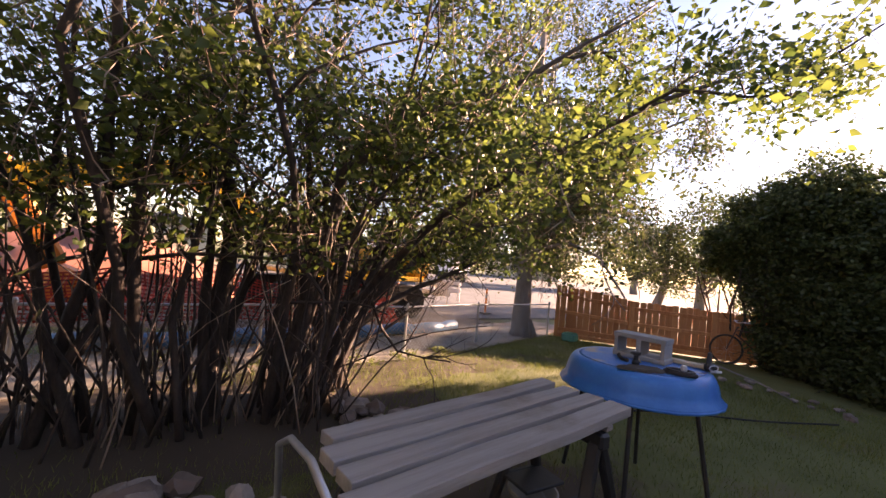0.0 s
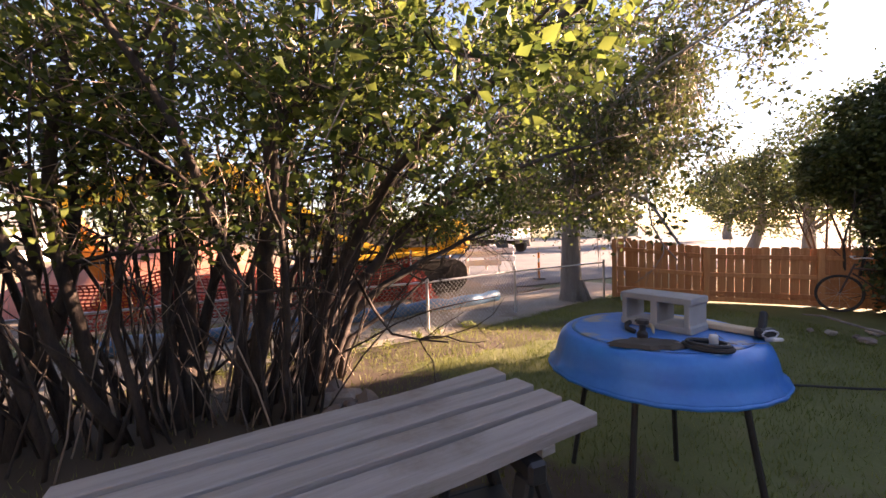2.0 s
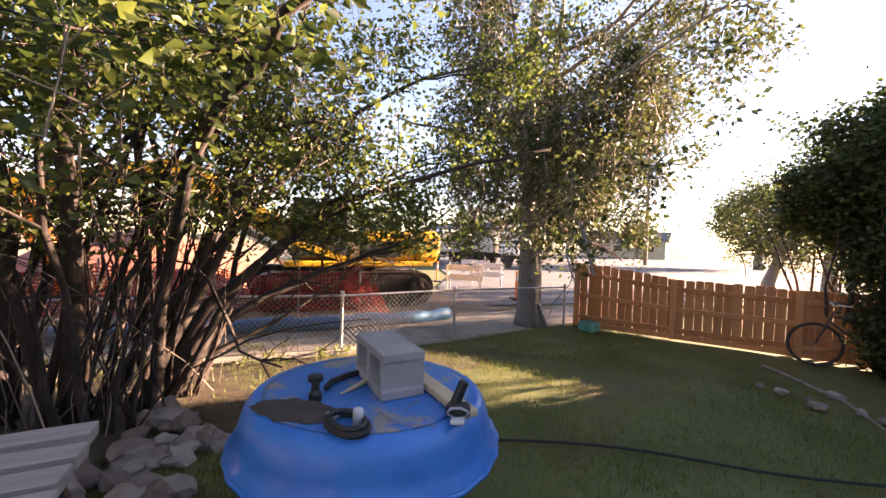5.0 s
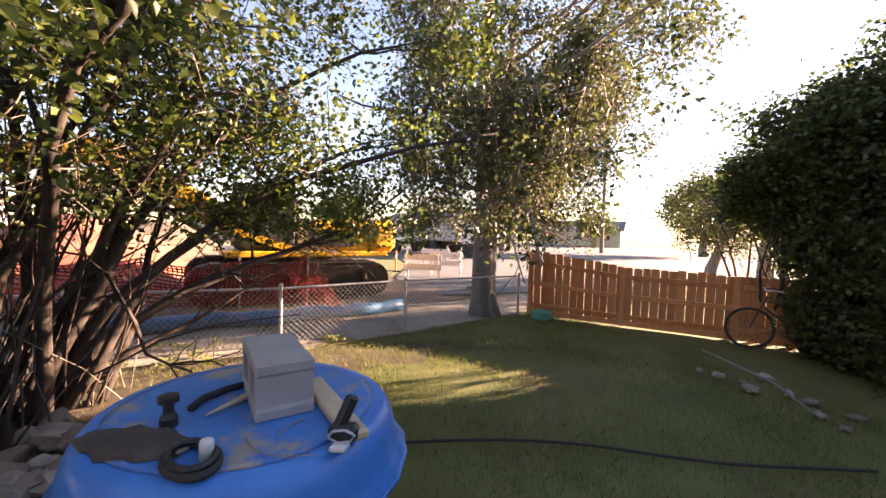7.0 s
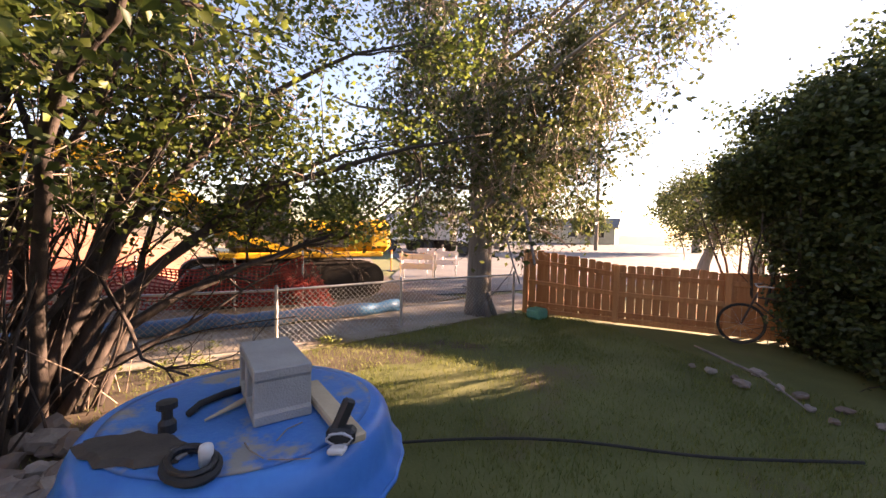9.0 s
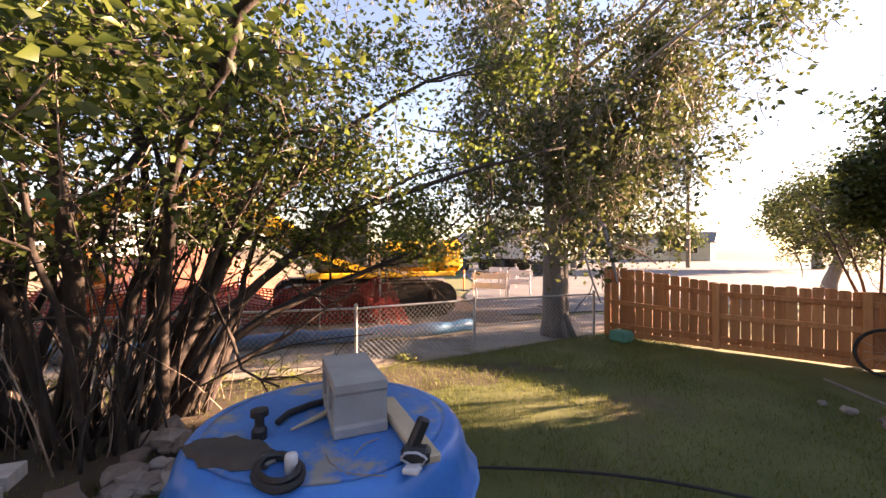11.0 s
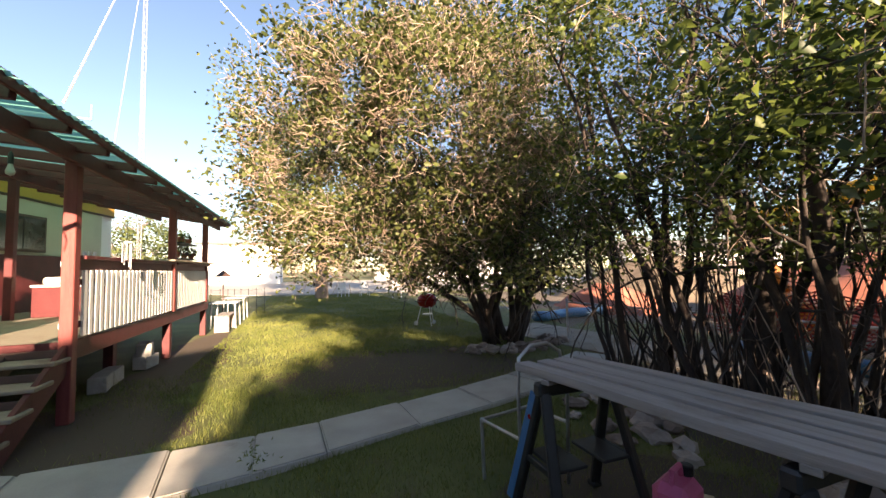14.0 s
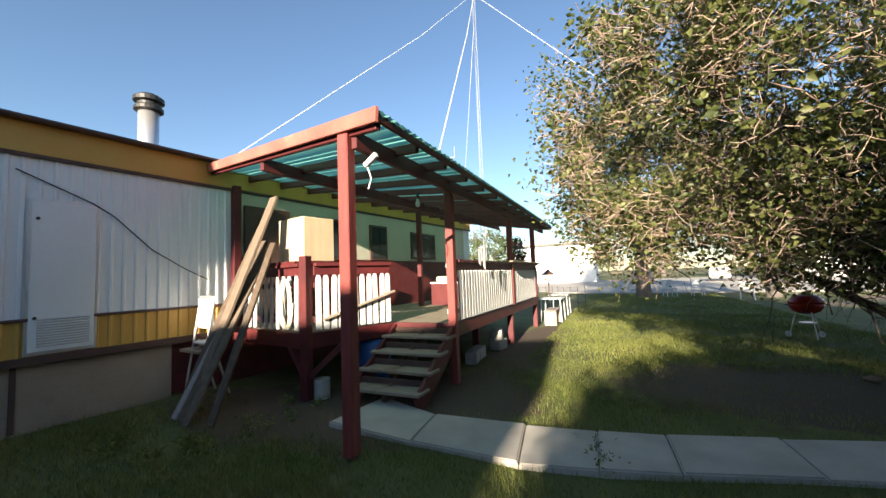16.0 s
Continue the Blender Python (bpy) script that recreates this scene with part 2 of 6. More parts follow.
def mesh_of(name, bm, material, smooth=False):
    me = bpy.data.meshes.new(name)
    bm.normal_update()
    bm.to_mesh(me)
    bm.free()
    me.materials.append(material)
    if smooth:
        me.polygons.foreach_set("use_smooth", [True] * len(me.polygons))
    return me


def part(name, bm, material, parent=None, label="", smooth=False):
    ob = new(name, mesh_of(name, bm, material, smooth))
    ob.parent = parent
    return tagged(ob, label)


def share(name, me, parent, m):
    ob = new(name, me)
    ob.parent, ob.matrix_basis = parent, m
    return ob


def box(size, at=(0, 0, 0), rot=(0, 0, 0), bevel=0.004, bm=None):
    """A box of that size, centred at `at`, with softened edges; into bm if given."""
    b = bmesh.new()
    bmesh.ops.create_cube(b, size=1.0)
    bmesh.ops.scale(b, vec=size, verts=b.verts)
    if bevel:
        bmesh.ops.bevel(b, geom=b.edges[:], offset=min(bevel, min(size) * 0.3), segments=1, affect="EDGES")
    bmesh.ops.transform(b, matrix=pose(*at, *rot), verts=b.verts)
    if bm is None:
        return b
    join(bm, b)
    return bm


def join(bm, b):
    me = bpy.data.meshes.new("tmp")
    b.to_mesh(me)
    b.free()
    bm.from_mesh(me)
    bpy.data.meshes.remove(me)


def beam(p, q, w, h, bevel=0.005, bm=None):
    """A squared timber from p to q, w wide and h high."""
    p, q = Vector(p), Vector(q)
    b = bmesh.new()
    bmesh.ops.create_cube(b, size=1.0)
    bmesh.ops.scale(b, vec=(w, h, (q - p).length), verts=b.verts)
    if bevel:
        bmesh.ops.bevel(b, geom=b.edges[:], offset=min(bevel, min(w, h) * 0.3), segments=1, affect="EDGES")
    z = (q - p).normalized()
    side = Vector((0, 0, 1)).cross(z)
    side = side.normalized() if side.length > 1e-3 else Vector((1, 0, 0))
    up = z.cross(side)
    m = Matrix((side, up, z)).transposed().to_4x4()
    bmesh.ops.transform(b, matrix=Matrix.Translation((p + q) / 2) @ m, verts=b.verts)
    if bm is None:
        return b
    join(bm, b)
    return bm


def tube(points, radii, sides=8, bm=None, cap=True):
    """A tapered tube along points."""
    bm = bm or bmesh.new()
    rings = []
    pts = [Vector(p) for p in points]
    for i, p in enumerate(pts):
        d = (pts[min(i + 1, len(pts) - 1)] - pts[max(i - 1, 0)]).normalized()
        a = d.cross(Vector((0.13, 0.31, 0.94)))
        a = a.normalized() if a.length > 1e-3 else Vector((1, 0, 0))
        c = d.cross(a)
        r = radii[i] if hasattr(radii, "__len__") else radii
        rings.append([bm.verts.new(p + a * (r * math.cos(k * math.tau / sides)) + c * (r * math.sin(k * math.tau / sides))) for k in range(sides)])
    for s, t in zip(rings, rings[1:]):
        for k in range(sides):
            bm.faces.new((s[k], s[(k + 1) % sides], t[(k + 1) % sides], t[k]))
    if cap:
        bm.faces.new(rings[0][::-1])
        bm.faces.new(rings[-1])
    return bm


def lathe(profile, steps=24, squash=(1, 1), bm=None, wobble=None):
    """A body of revolution from (radius, z) pairs."""
    bm = bm or bmesh.new()
    rings = []
    for r, z in profile:
        ring = []
        for k in range(steps):
            a = k * math.tau / steps
            f = wobble(a, r, z) if wobble else 1.0
            ring.append(bm.verts.new((r * f * math.cos(a) * squash[0], r * f * math.sin(a) * squash[1], z)))
        rings.append(ring)
    for s, t in zip(rings, rings[1:]):
        for k in range(steps):
            bm.faces.new((s[k], s[(k + 1) % steps], t[(k + 1) % steps], t[k]))
    if profile[0][0] > 1e-4:
        bm.faces.new(rings[0][::-1])
    if profile[-1][0] > 1e-4:
        bm.faces.new(rings[-1])
    return bm


def sheet(name, material, pts, tris, parent=None, label="", smooth=False):
    me = bpy.data.meshes.new(name)
    me.from_pydata(pts, [], tris)
    me.materials.append(material)
    if smooth:
        me.polygons.foreach_set("use_smooth", [True] * len(me.polygons))
    ob = new(name, me)
    ob.parent = parent
    return tagged(ob, label)


def leaf_cloud(name, centres, size, material, parent, rng, label="", droop=0.3, slim=0.6):
    """One mesh of many folded leaves round the given centres."""
    c = np.asarray(centres, dtype=np.float32)
    n = len(c)
    u = rng.normal(size=(n, 3)); u[:, 2] = u[:, 2] * 0.55 - droop
    u /= np.linalg.norm(u, axis=1)[:, None]
    w = np.cross(u, rng.normal(size=(n, 3))); w /= np.linalg.norm(w, axis=1)[:, None]
    v = np.cross(u, w)
    s = (size * rng.uniform(0.65, 1.3, n))[:, None]
    lift = v * s * 0.16
    verts = np.stack([c, c + u * s * 0.42 + w * s * slim * 0.5 + lift, c + u * s, c + u * s * 0.42 - w * s * slim * 0.5 + lift], axis=1).reshape(-1, 3)
    i = np.arange(n, dtype=np.int32)[:, None] * 4
    loops = np.concatenate([i, i + 1, i + 2, i, i + 2, i + 3], axis=1).ravel().astype(np.int32)
    me = bpy.data.meshes.new(name)
    me.vertices.add(n * 4)
    me.vertices.foreach_set("co", verts.astype(np.float32).ravel())
    me.loops.add(n * 6)
    me.loops.foreach_set("vertex_index", loops)
    me.polygons.add(n * 2)
    me.polygons.foreach_set("loop_start", np.arange(0, n * 6, 3, dtype=np.int32))
    me.update(calc_edges=True)
    me.validate()
    me.materials.append(material)
    ob = new(name, me)
    ob.parent = parent
    return tagged(ob, label)


class Wood:
    """Collects tapered limbs into one mesh."""

    def __init__(self):
        self.v, self.f = [], []

    def limb(self, pts, r0, r1, sides=6):
        base, n = len(self.v), len(pts)
        for i, p in enumerate(pts):
            d = (pts[min(i + 1, n - 1)] - pts[max(i - 1, 0)])
            d = d.normalized() if d.length > 1e-6 else Vector((0, 0, 1))
            a = d.cross(Vector((0.21, 0.37, 0.9)))
            a = a.normalized() if a.length > 1e-3 else Vector((1, 0, 0))
            c = d.cross(a)
            r = r0 + (r1 - r0) * i / max(1, n - 1)
            for k in range(sides):
                w = k * math.tau / sides
                q = p + (a * math.cos(w) + c * math.sin(w)) * r * (1 + 0.12 * math.sin(3 * w + i * 1.7))
                self.v.append((q.x, q.y, q.z))
        for i in range(n - 1):
            for k in range(sides):
                s = base + i * sides
                self.f.append((s + k, s + (k + 1) % sides, s + sides + (k + 1) % sides, s + sides + k))
        self.f.append(tuple(base + k for k in range(sides))[::-1])
        self.f.append(tuple(base + (n - 1) * sides + k for k in range(sides)))

    def make(self, name, material, parent, label="", kind=""):
        return tagged(sheet(name, material, self.v, self.f, parent, label, smooth=True), kind=kind)


def wander(rng, start, way, length, steps=6, bend=0.25, lift=0.0):
    """Points of a crooked limb."""
    p, d, out = Vector(start), Vector(way).normalized(), []
    out.append(p.copy())
    for _ in range(steps):
        d = (d + Vector(rng.normal(size=3)) * bend + Vector((0, 0, lift))).normalized()
        p = p + d * (length / steps)
        out.append(p.copy())
    return out


def branch_out(rng, wood, pts, r, tips, levels, length, spread=0.8, kids=4, lift=0.05, sides=5, start=0.35):
    """Side limbs from a limb, down to twigs whose points are kept in tips."""
    n = len(pts)
    for _ in range(kids):
        i = int(rng.uniform(start, 1.0) * (n - 1))
        i = min(max(i, 1), n - 1)
        d = (pts[i] - pts[i - 1]).normalized()
        way = d + Vector(rng.normal(size=3)) * spread
        ln = length * rng.uniform(0.6, 1.25)
        q = wander(rng, pts[i], way, ln, 5, 0.28, lift)
        rr = r * rng.uniform(0.4, 0.6)
        wood.limb(q, rr, rr * 0.4, sides)
        if levels > 1:
            branch_out(rng, wood, q, rr * 0.7, tips, levels - 1, length * 0.6, spread, kids, lift, max(3, sides - 1), 0.2)
        else:
            tips.extend(q[1:])


# ---- ground ----
def ground_sheet():
    """One sheet of turf and earth out to the horizon, finer near the yard."""
    xs = [-900, -300, -100, -40, -20] + [x * 0.5 for x in range(-24, 41)] + [26, 40, 100, 300, 900]
    ys = [-900, -300, -100, -40, -20] + [y * 0.5 for y in range(-28, 41)] + [26, 40, 100, 300, 900]
    pts, faces = [], []
    for y in ys:
        for x in xs:
            near = max(0.0, 1 - max(abs(x - 3) - 12, abs(y) - 14, 0) / 6)
            pts.append((x, y, -0.015 + near * 0.03 * noise.noise((x * 0.7, y * 0.7, 0)) - (0.06 if x > 11.2 and y < 20 else 0)))
    w = len(xs)
    for j in range(len(ys) - 1):
        for i in range(w - 1):
            faces.append((j * w + i, j * w + i + 1, (j + 1) * w + i + 1, (j + 1) * w + i))
    return tagged(sheet("ground", M["lawn"], pts, faces, smooth=True), "shaded lawn with worn bare patches of earth", "ground", kind="structure")


ground_sheet()


def flat_patch(name, label, category, outline, z, material, thick=0.05):
    """A paving slab or patch with an outline and a real thickness."""
    bm = bmesh.new()
    f = bm.faces.new([bm.verts.new((x, y, z)) for x, y in outline])
    if f.calc_area() and f.normal.z < 0:
        f.normal_flip()
    r = bmesh.ops.extrude_face_region(bm, geom=[f])
    bmesh.ops.translate(bm, vec=(0, 0, -thick), verts=[v for v in r["geom"] if isinstance(v, bmesh.types.BMVert)])
    bmesh.ops.recalc_face_normals(bm, faces=bm.faces)
    return tagged(part(name, bm, material), label, category, kind="structure")

# ---- paving and street ----
WALK_FAR = [(-0.6, 1.4), (0.29, 1.06), (1.25, 1.10), (1.9, 1.17), (2.46, 1.255), (3.32, 1.483), (4.15, 1.73), (5.05, 2.03), (5.95, 2.38), (6.95, 2.88)]
WALK_NEAR = [(-0.7, 0.5), (0.37, 0.36), (1.363, 0.308), (1.95, 0.42), (2.5, 0.544), (3.38, 0.793), (4.3, 1.04), (5.3, 1.35), (6.3, 1.73), (7.35, 2.25)]
garden_path = tagged(new("pavement"), "narrow concrete garden path of cracked slabs", "path", kind="structure")


def path_slab(i):
    a, b, c, d = (Vector((*p, 0)) for p in (WALK_NEAR[i], WALK_NEAR[i + 1], WALK_FAR[i + 1], WALK_FAR[i]))
    mid = (a + b + c + d) / 4
    bm = bmesh.new()
    top = [bm.verts.new(mid + (p - mid) * 0.988 + Vector((0, 0, 0.035 + 0.008 * math.sin(i * 2.1)))) for p in (a, b, c, d)]
    low = [bm.verts.new(mid + (p - mid) * 1.0 + Vector((0, 0, -0.06))) for p in (a, b, c, d)]
    bm.faces.new(top)
    for k in range(4):
        bm.faces.new((low[k], low[(k + 1) % 4], top[(k + 1) % 4], top[k]))
    bmesh.ops.bevel(bm, geom=[e for e in bm.edges if e.verts[0] in top and e.verts[1] in top], offset=0.012, segments=2, affect="EDGES")
    part("slab", bm, M["concrete"], garden_path)


for i in range(len(WALK_FAR) - 1):
    path_slab(i)

flat_patch("road", "grey asphalt street beyond the yard", "road", [(12.4, -6.0), (13.2, -30), (40, -60), (70, -60), (60, -14), (21, -8.4), (16.5, -6.6)], -0.035, M["asphalt"], 0.04)
flat_patch("pavement.001", "pale concrete walk beyond the chain-link fence", "pavement", [(6.8, 6), (7.45, 2.0), (8.05, -0.8), (8.22, -3.1), (8.85, -5.1), (9.62, -7.2), (10.6, -9.5), (11.9, -9.0), (10.9, -5.6), (9.9, -3.4), (9.6, -0.7), (8.5, 6.4)], 0.005, M["walk"])
flat_patch("ground.001", "bare dug earth of the building site", "ground", [(8.5, 6.4), (9.6, -0.7), (9.9, -3.4), (11.8, -7.4), (12.8, -6.2), (17, -6.4), (30, -8), (60, 4), (50, 50), (9, 24)], -0.02, M["dirt"])
flat_patch("road.001", "pale gravel lane at the end of the lawn", "road", [(3.0, 24), (30, 22), (60, 40), (60, 60), (-10, 60), (-12, 40), (-2, 26)], 0.03, M["concrete"], 0.05)


# ---- chain-link fence ----
FENCE = [(7.6, 3.9), (8.05, 1.5), (8.42, -0.8), (8.56, -3.07), (9.2, -5.02), (9.66, -7.55)]
CH = 0.80


def chain_fence():
    f = empty("chain_link_fence", "low galvanised chain-link fence along the yard", "fence")
    for i, (x, y) in enumerate(FENCE):
        part("post", tube([(x, y, -0.1), (x, y, CH + 0.03)], 0.024, 8), M["steel"], f)
        part("post_cap", lathe([(0.03, CH + 0.025), (0.03, CH + 0.045), (0.016, CH + 0.07), (0.0, CH + 0.075)], 8), M["steel"], f).location = (x, y, 0)
    for (x, y), (u, v) in zip(FENCE, FENCE[1:]):
        part("top_rail", tube([(x, y, CH), (u, v, CH)], 0.017, 8), M["steel"], f)
        p, q = Vector((x, y, 0)), Vector((u, v, 0))
        ln, d, h, pitch, r = (q - p).length, (q - p).normalized(), CH - 0.05, 0.08, 0.0026
        nrm = Vector((-d.y, d.x, 0))
        vs, fs = [], []
        for sgn in (1, -1):
            s = -h
            while s < ln + h:
                z0, z1 = 0.02, 0.02 + h
                a, b = (s, s + h) if sgn > 0 else (s + h, s)
                lo, hi = max(0.0, min(a, b)), min(ln, max(a, b))
                if hi > lo:
                    za = z0 + (lo - a) / (b - a) * h
                    zb = z0 + (hi - a) / (b - a) * h
                    k = len(vs)
                    for w, zz in ((lo, za), (hi, zb)):
                        c = p + d * w + Vector((0, 0, zz)) + nrm * (0.003 * sgn)
                        for off in ((r, 0), (-r * 0.5, r), (-r * 0.5, -r)):
                            vs.append(tuple(c + nrm * off[0] + Vector((0, 0, off[1] * 1.4))))
                    for m in range(3):
                        fs.append((k + m, k + (m + 1) % 3, k + 3 + (m + 1) % 3, k + 3 + m))
                s += pitch
        mesh = sheet("mesh", M["wire"], vs, fs, f)
        tagged(mesh, "diamond wire mesh", kind="stuff")


chain_fence()


# ---- wooden fence ----
def wooden_fence():
    f = empty("wooden_fence", "orange-stained cedar picket fence with gaps of light", "fence")
    p, q = Vector((9.62, -7.82, 0)), Vector((3.2, -13.6, 0))
    d, ln = (q - p).normalized(), (q - p).length
    back = Vector((-d.y, d.x, 0))
    ang = math.degrees(math.atan2(d.y, d.x))

    def top(s):
        return 1.33 - 0.125 * min(s, 1.7) - 0.02 * max(0.0, s - 1.7)

    rng = random.Random(5)
    s = 0.06
    picket = {}
    while s < ln:
        w = rng.choice((0.125, 0.135, 0.14))
        h = round(top(s) - 0.05 + rng.uniform(-0.012, 0.02), 2)
        if (w, h) not in picket:
            bm = bmesh.new()
            c = w * 0.14
            prof = [(-w / 2, 0), (w / 2, 0), (w / 2, h - c), (w / 2 - c, h), (-w / 2 + c, h), (-w / 2, h - c)]
            a = [bm.verts.new((x, -0.009, z)) for x, z in prof]
            b = [bm.verts.new((x, 0.009, z)) for x, z in prof]
            bm.faces.new(a)
            bm.faces.new(b[::-1])
            for k in range(6):
                bm.faces.new((a[(k + 1) % 6], a[k], b[k], b[(k + 1) % 6]))
            picket[(w, h)] = mesh_of("picket", bm, M["fence_wood"])
        c = p + d * (s + w / 2) + back * 0.03
        share("picket", picket[(w, h)], f, Matrix.Translation((c.x, c.y, 0.05)) @ pose(0, 0, 0, 0, rng.uniform(-0.5, 0.5), ang))
        s += w + rng.choice((0.003, 0.004, 0.006, 0.01, 0.016))
    for k in range(5):
        s0 = k * 1.72
        c = p + d * s0
        part("post", box((0.1, 0.1, top(s0) - 0.02), (c.x, c.y, top(s0) / 2), (0, 0, ang)), M["fence_wood"], f)
        if k < 4:
            e = p + d * (s0 + 1.72)
            for fr in (0.16, 0.5, 0.83):
                part("rail", beam((c.x, c.y, top(s0) * fr), (e.x, e.y, top(s0 + 1.72) * fr), 0.04, 0.085), M["fence_wood"], f)
    part("kickboard", beam((p.x, p.y, 0.06), (q.x, q.y, 0.05), 0.035, 0.09), M["fence_wood"], f)


wooden_fence()


# ---- mobile home ----
def rib_wall(y0, y1, z0, z1, x, pitch=0.13, depth=0.018):
    """Ribbed sheet siding facing +x."""
    bm = bmesh.new()
    y, cols = y0, []
    while y < y1:
        for dy, dx in ((0, 0), (pitch * 0.62, 0), (pitch * 0.72, depth), (pitch * 0.9, depth)):
            if y + dy < y1:
                cols.append((y + dy, x + dx))
        y += pitch
    cols.append((y1, x))
    prev = None
    for yy, xx in cols:
        cur = (bm.verts.new((xx, yy, z0)), bm.verts.new((xx, yy, z1)))
        if prev:
            bm.faces.new((prev[0], cur[0], cur[1], prev[1]))
        prev = cur
    return bm


def mobile_home():
    h = empty("mobile_home", "white and ochre ribbed-metal mobile home on brown skirting", "house", (-3.62, 0, 0), -7.4)
    ya, yb, yc = -11.0, 1.4, 9.6
    part("wall", box((4.0, yc - ya, 2.6), (-2.03, (ya + yc) / 2, 2.05), bevel=0.02), M["siding"], h)
    part("siding", rib_wall(ya, yb, 1.22, 3.02, 0.0), M["siding"], h, "white ribbed metal siding")
    part("lower_band", rib_wall(ya, yb, 0.80, 1.19, 0.004), M["ochre"], h, "ochre ribbed lower band")
    part("upper_band", box((0.03, yc - ya, 0.36), (0.01, (ya + yc) / 2, 3.23)), M["ochre"], h, "ochre fascia band")
    part("trim", box((0.035, yb - ya, 0.035), (0.02, (ya + yb) / 2, 1.205)), M["brown_trim"], h)
    part("trim", box((0.035, yc - ya, 0.045), (0.025, (ya + yc) / 2, 3.035)), M["brown_trim"], h)
    part("trim", box((0.06, yb - ya, 0.09), (0.02, (ya + yb) / 2, 0.76)), M["brown_trim"], h)
    part("roof", box((4.3, yc - ya + 0.3, 0.05), (-2.0, (ya + yc) / 2, 3.43), bevel=0.015), M["brown_trim"], h)
    part("skirting", box((0.05, 11.6, 0.76), (-0.06, -5.2, 0.36)), M["skirt"], h)
    part("skirting", box((0.05, 8.8, 0.76), (-0.07, 5.0, 0.36)), M["red"], h, "dark red skirting")
    for y in (-4.1, -2.5, -0.9):
        part("joint_strip", box((0.02, 0.05, 0.7), (-0.03, y, 0.36)), M["brown_trim"], h)
    # wall under the porch: dark red below, cream above
    part("wainscot", box((0.05, 7.6, 1.1), (0.01, 5.3, 1.39)), M["red"], h, "dark red lower wall")
    part("upper_wall", box((0.04, 7.6, 1.06), (0.0, 5.3, 2.48)), M["cream"], h, "cream upper wall")
    part("corner_post", box((0.1, 0.12, 2.3), (0.05, 1.46, 1.95)), M["red"], h)
    for y, w, hh in ((3.4, 0.55, 0.75), (4.88, 0.5, 0.72), (6.74, 1.05, 0.62)):
        win = part("window", box((0.06, w + 0.1, hh + 0.1), (0.03, y, 2.36)), M["brown_trim"], h)
        part("pane", box((0.02, w / 2 - 0.02, hh), (0.06, y - w / 4, 2.36), bevel=0), M["glass"], win)
        part("pane", box((0.02, w / 2 - 0.02, hh), (0.064, y + w / 4, 2.36), bevel=0), M["glass"], win)
    part("house_door", box((0.05, 0.85, 1.95), (0.045, 2.02, 1.83)), M["brown_trim"], h)
    # utility door
    door = part("utility_door", box((0.03, 0.55, 1.68), (0.03, -0.54, 1.685), bevel=0.008), M["siding"], h, "white metal utility door")
    part("door_frame", box((0.02, 0.61, 1.74), (0.022, -0.54, 1.685)), M["aluminium"], h)
    for k in range(11):
        part("louvre", box((0.012, 0.44, 0.018), (0.05, -0.53, 0.91 + k * 0.029), (0, 25, 0), bevel=0.002), M["white"], door)
    for z in (2.33, 1.22):
        part("latch", tube([(0.045, -0.77, z), (0.06, -0.77, z)], 0.018, 10), M["black"], door)
    # flue
    flue = part("flue", lathe([(0.14, 3.42), (0.135, 3.5), (0.135, 4.2)], 20), M["aluminium"], h, "bright metal flue pipe", True)
    flue.location = (-0.7, 0.52, 0)
    cap = part("flue_cap", lathe([(0.15, 4.2), (0.19, 4.22), (0.19, 4.27), (0.15, 4.3), (0.15, 4.34), (0.2, 4.36), (0.2, 4.42), (0.13, 4.47), (0, 4.48)], 20), M["black"], flue)
    return h


mobile_home()


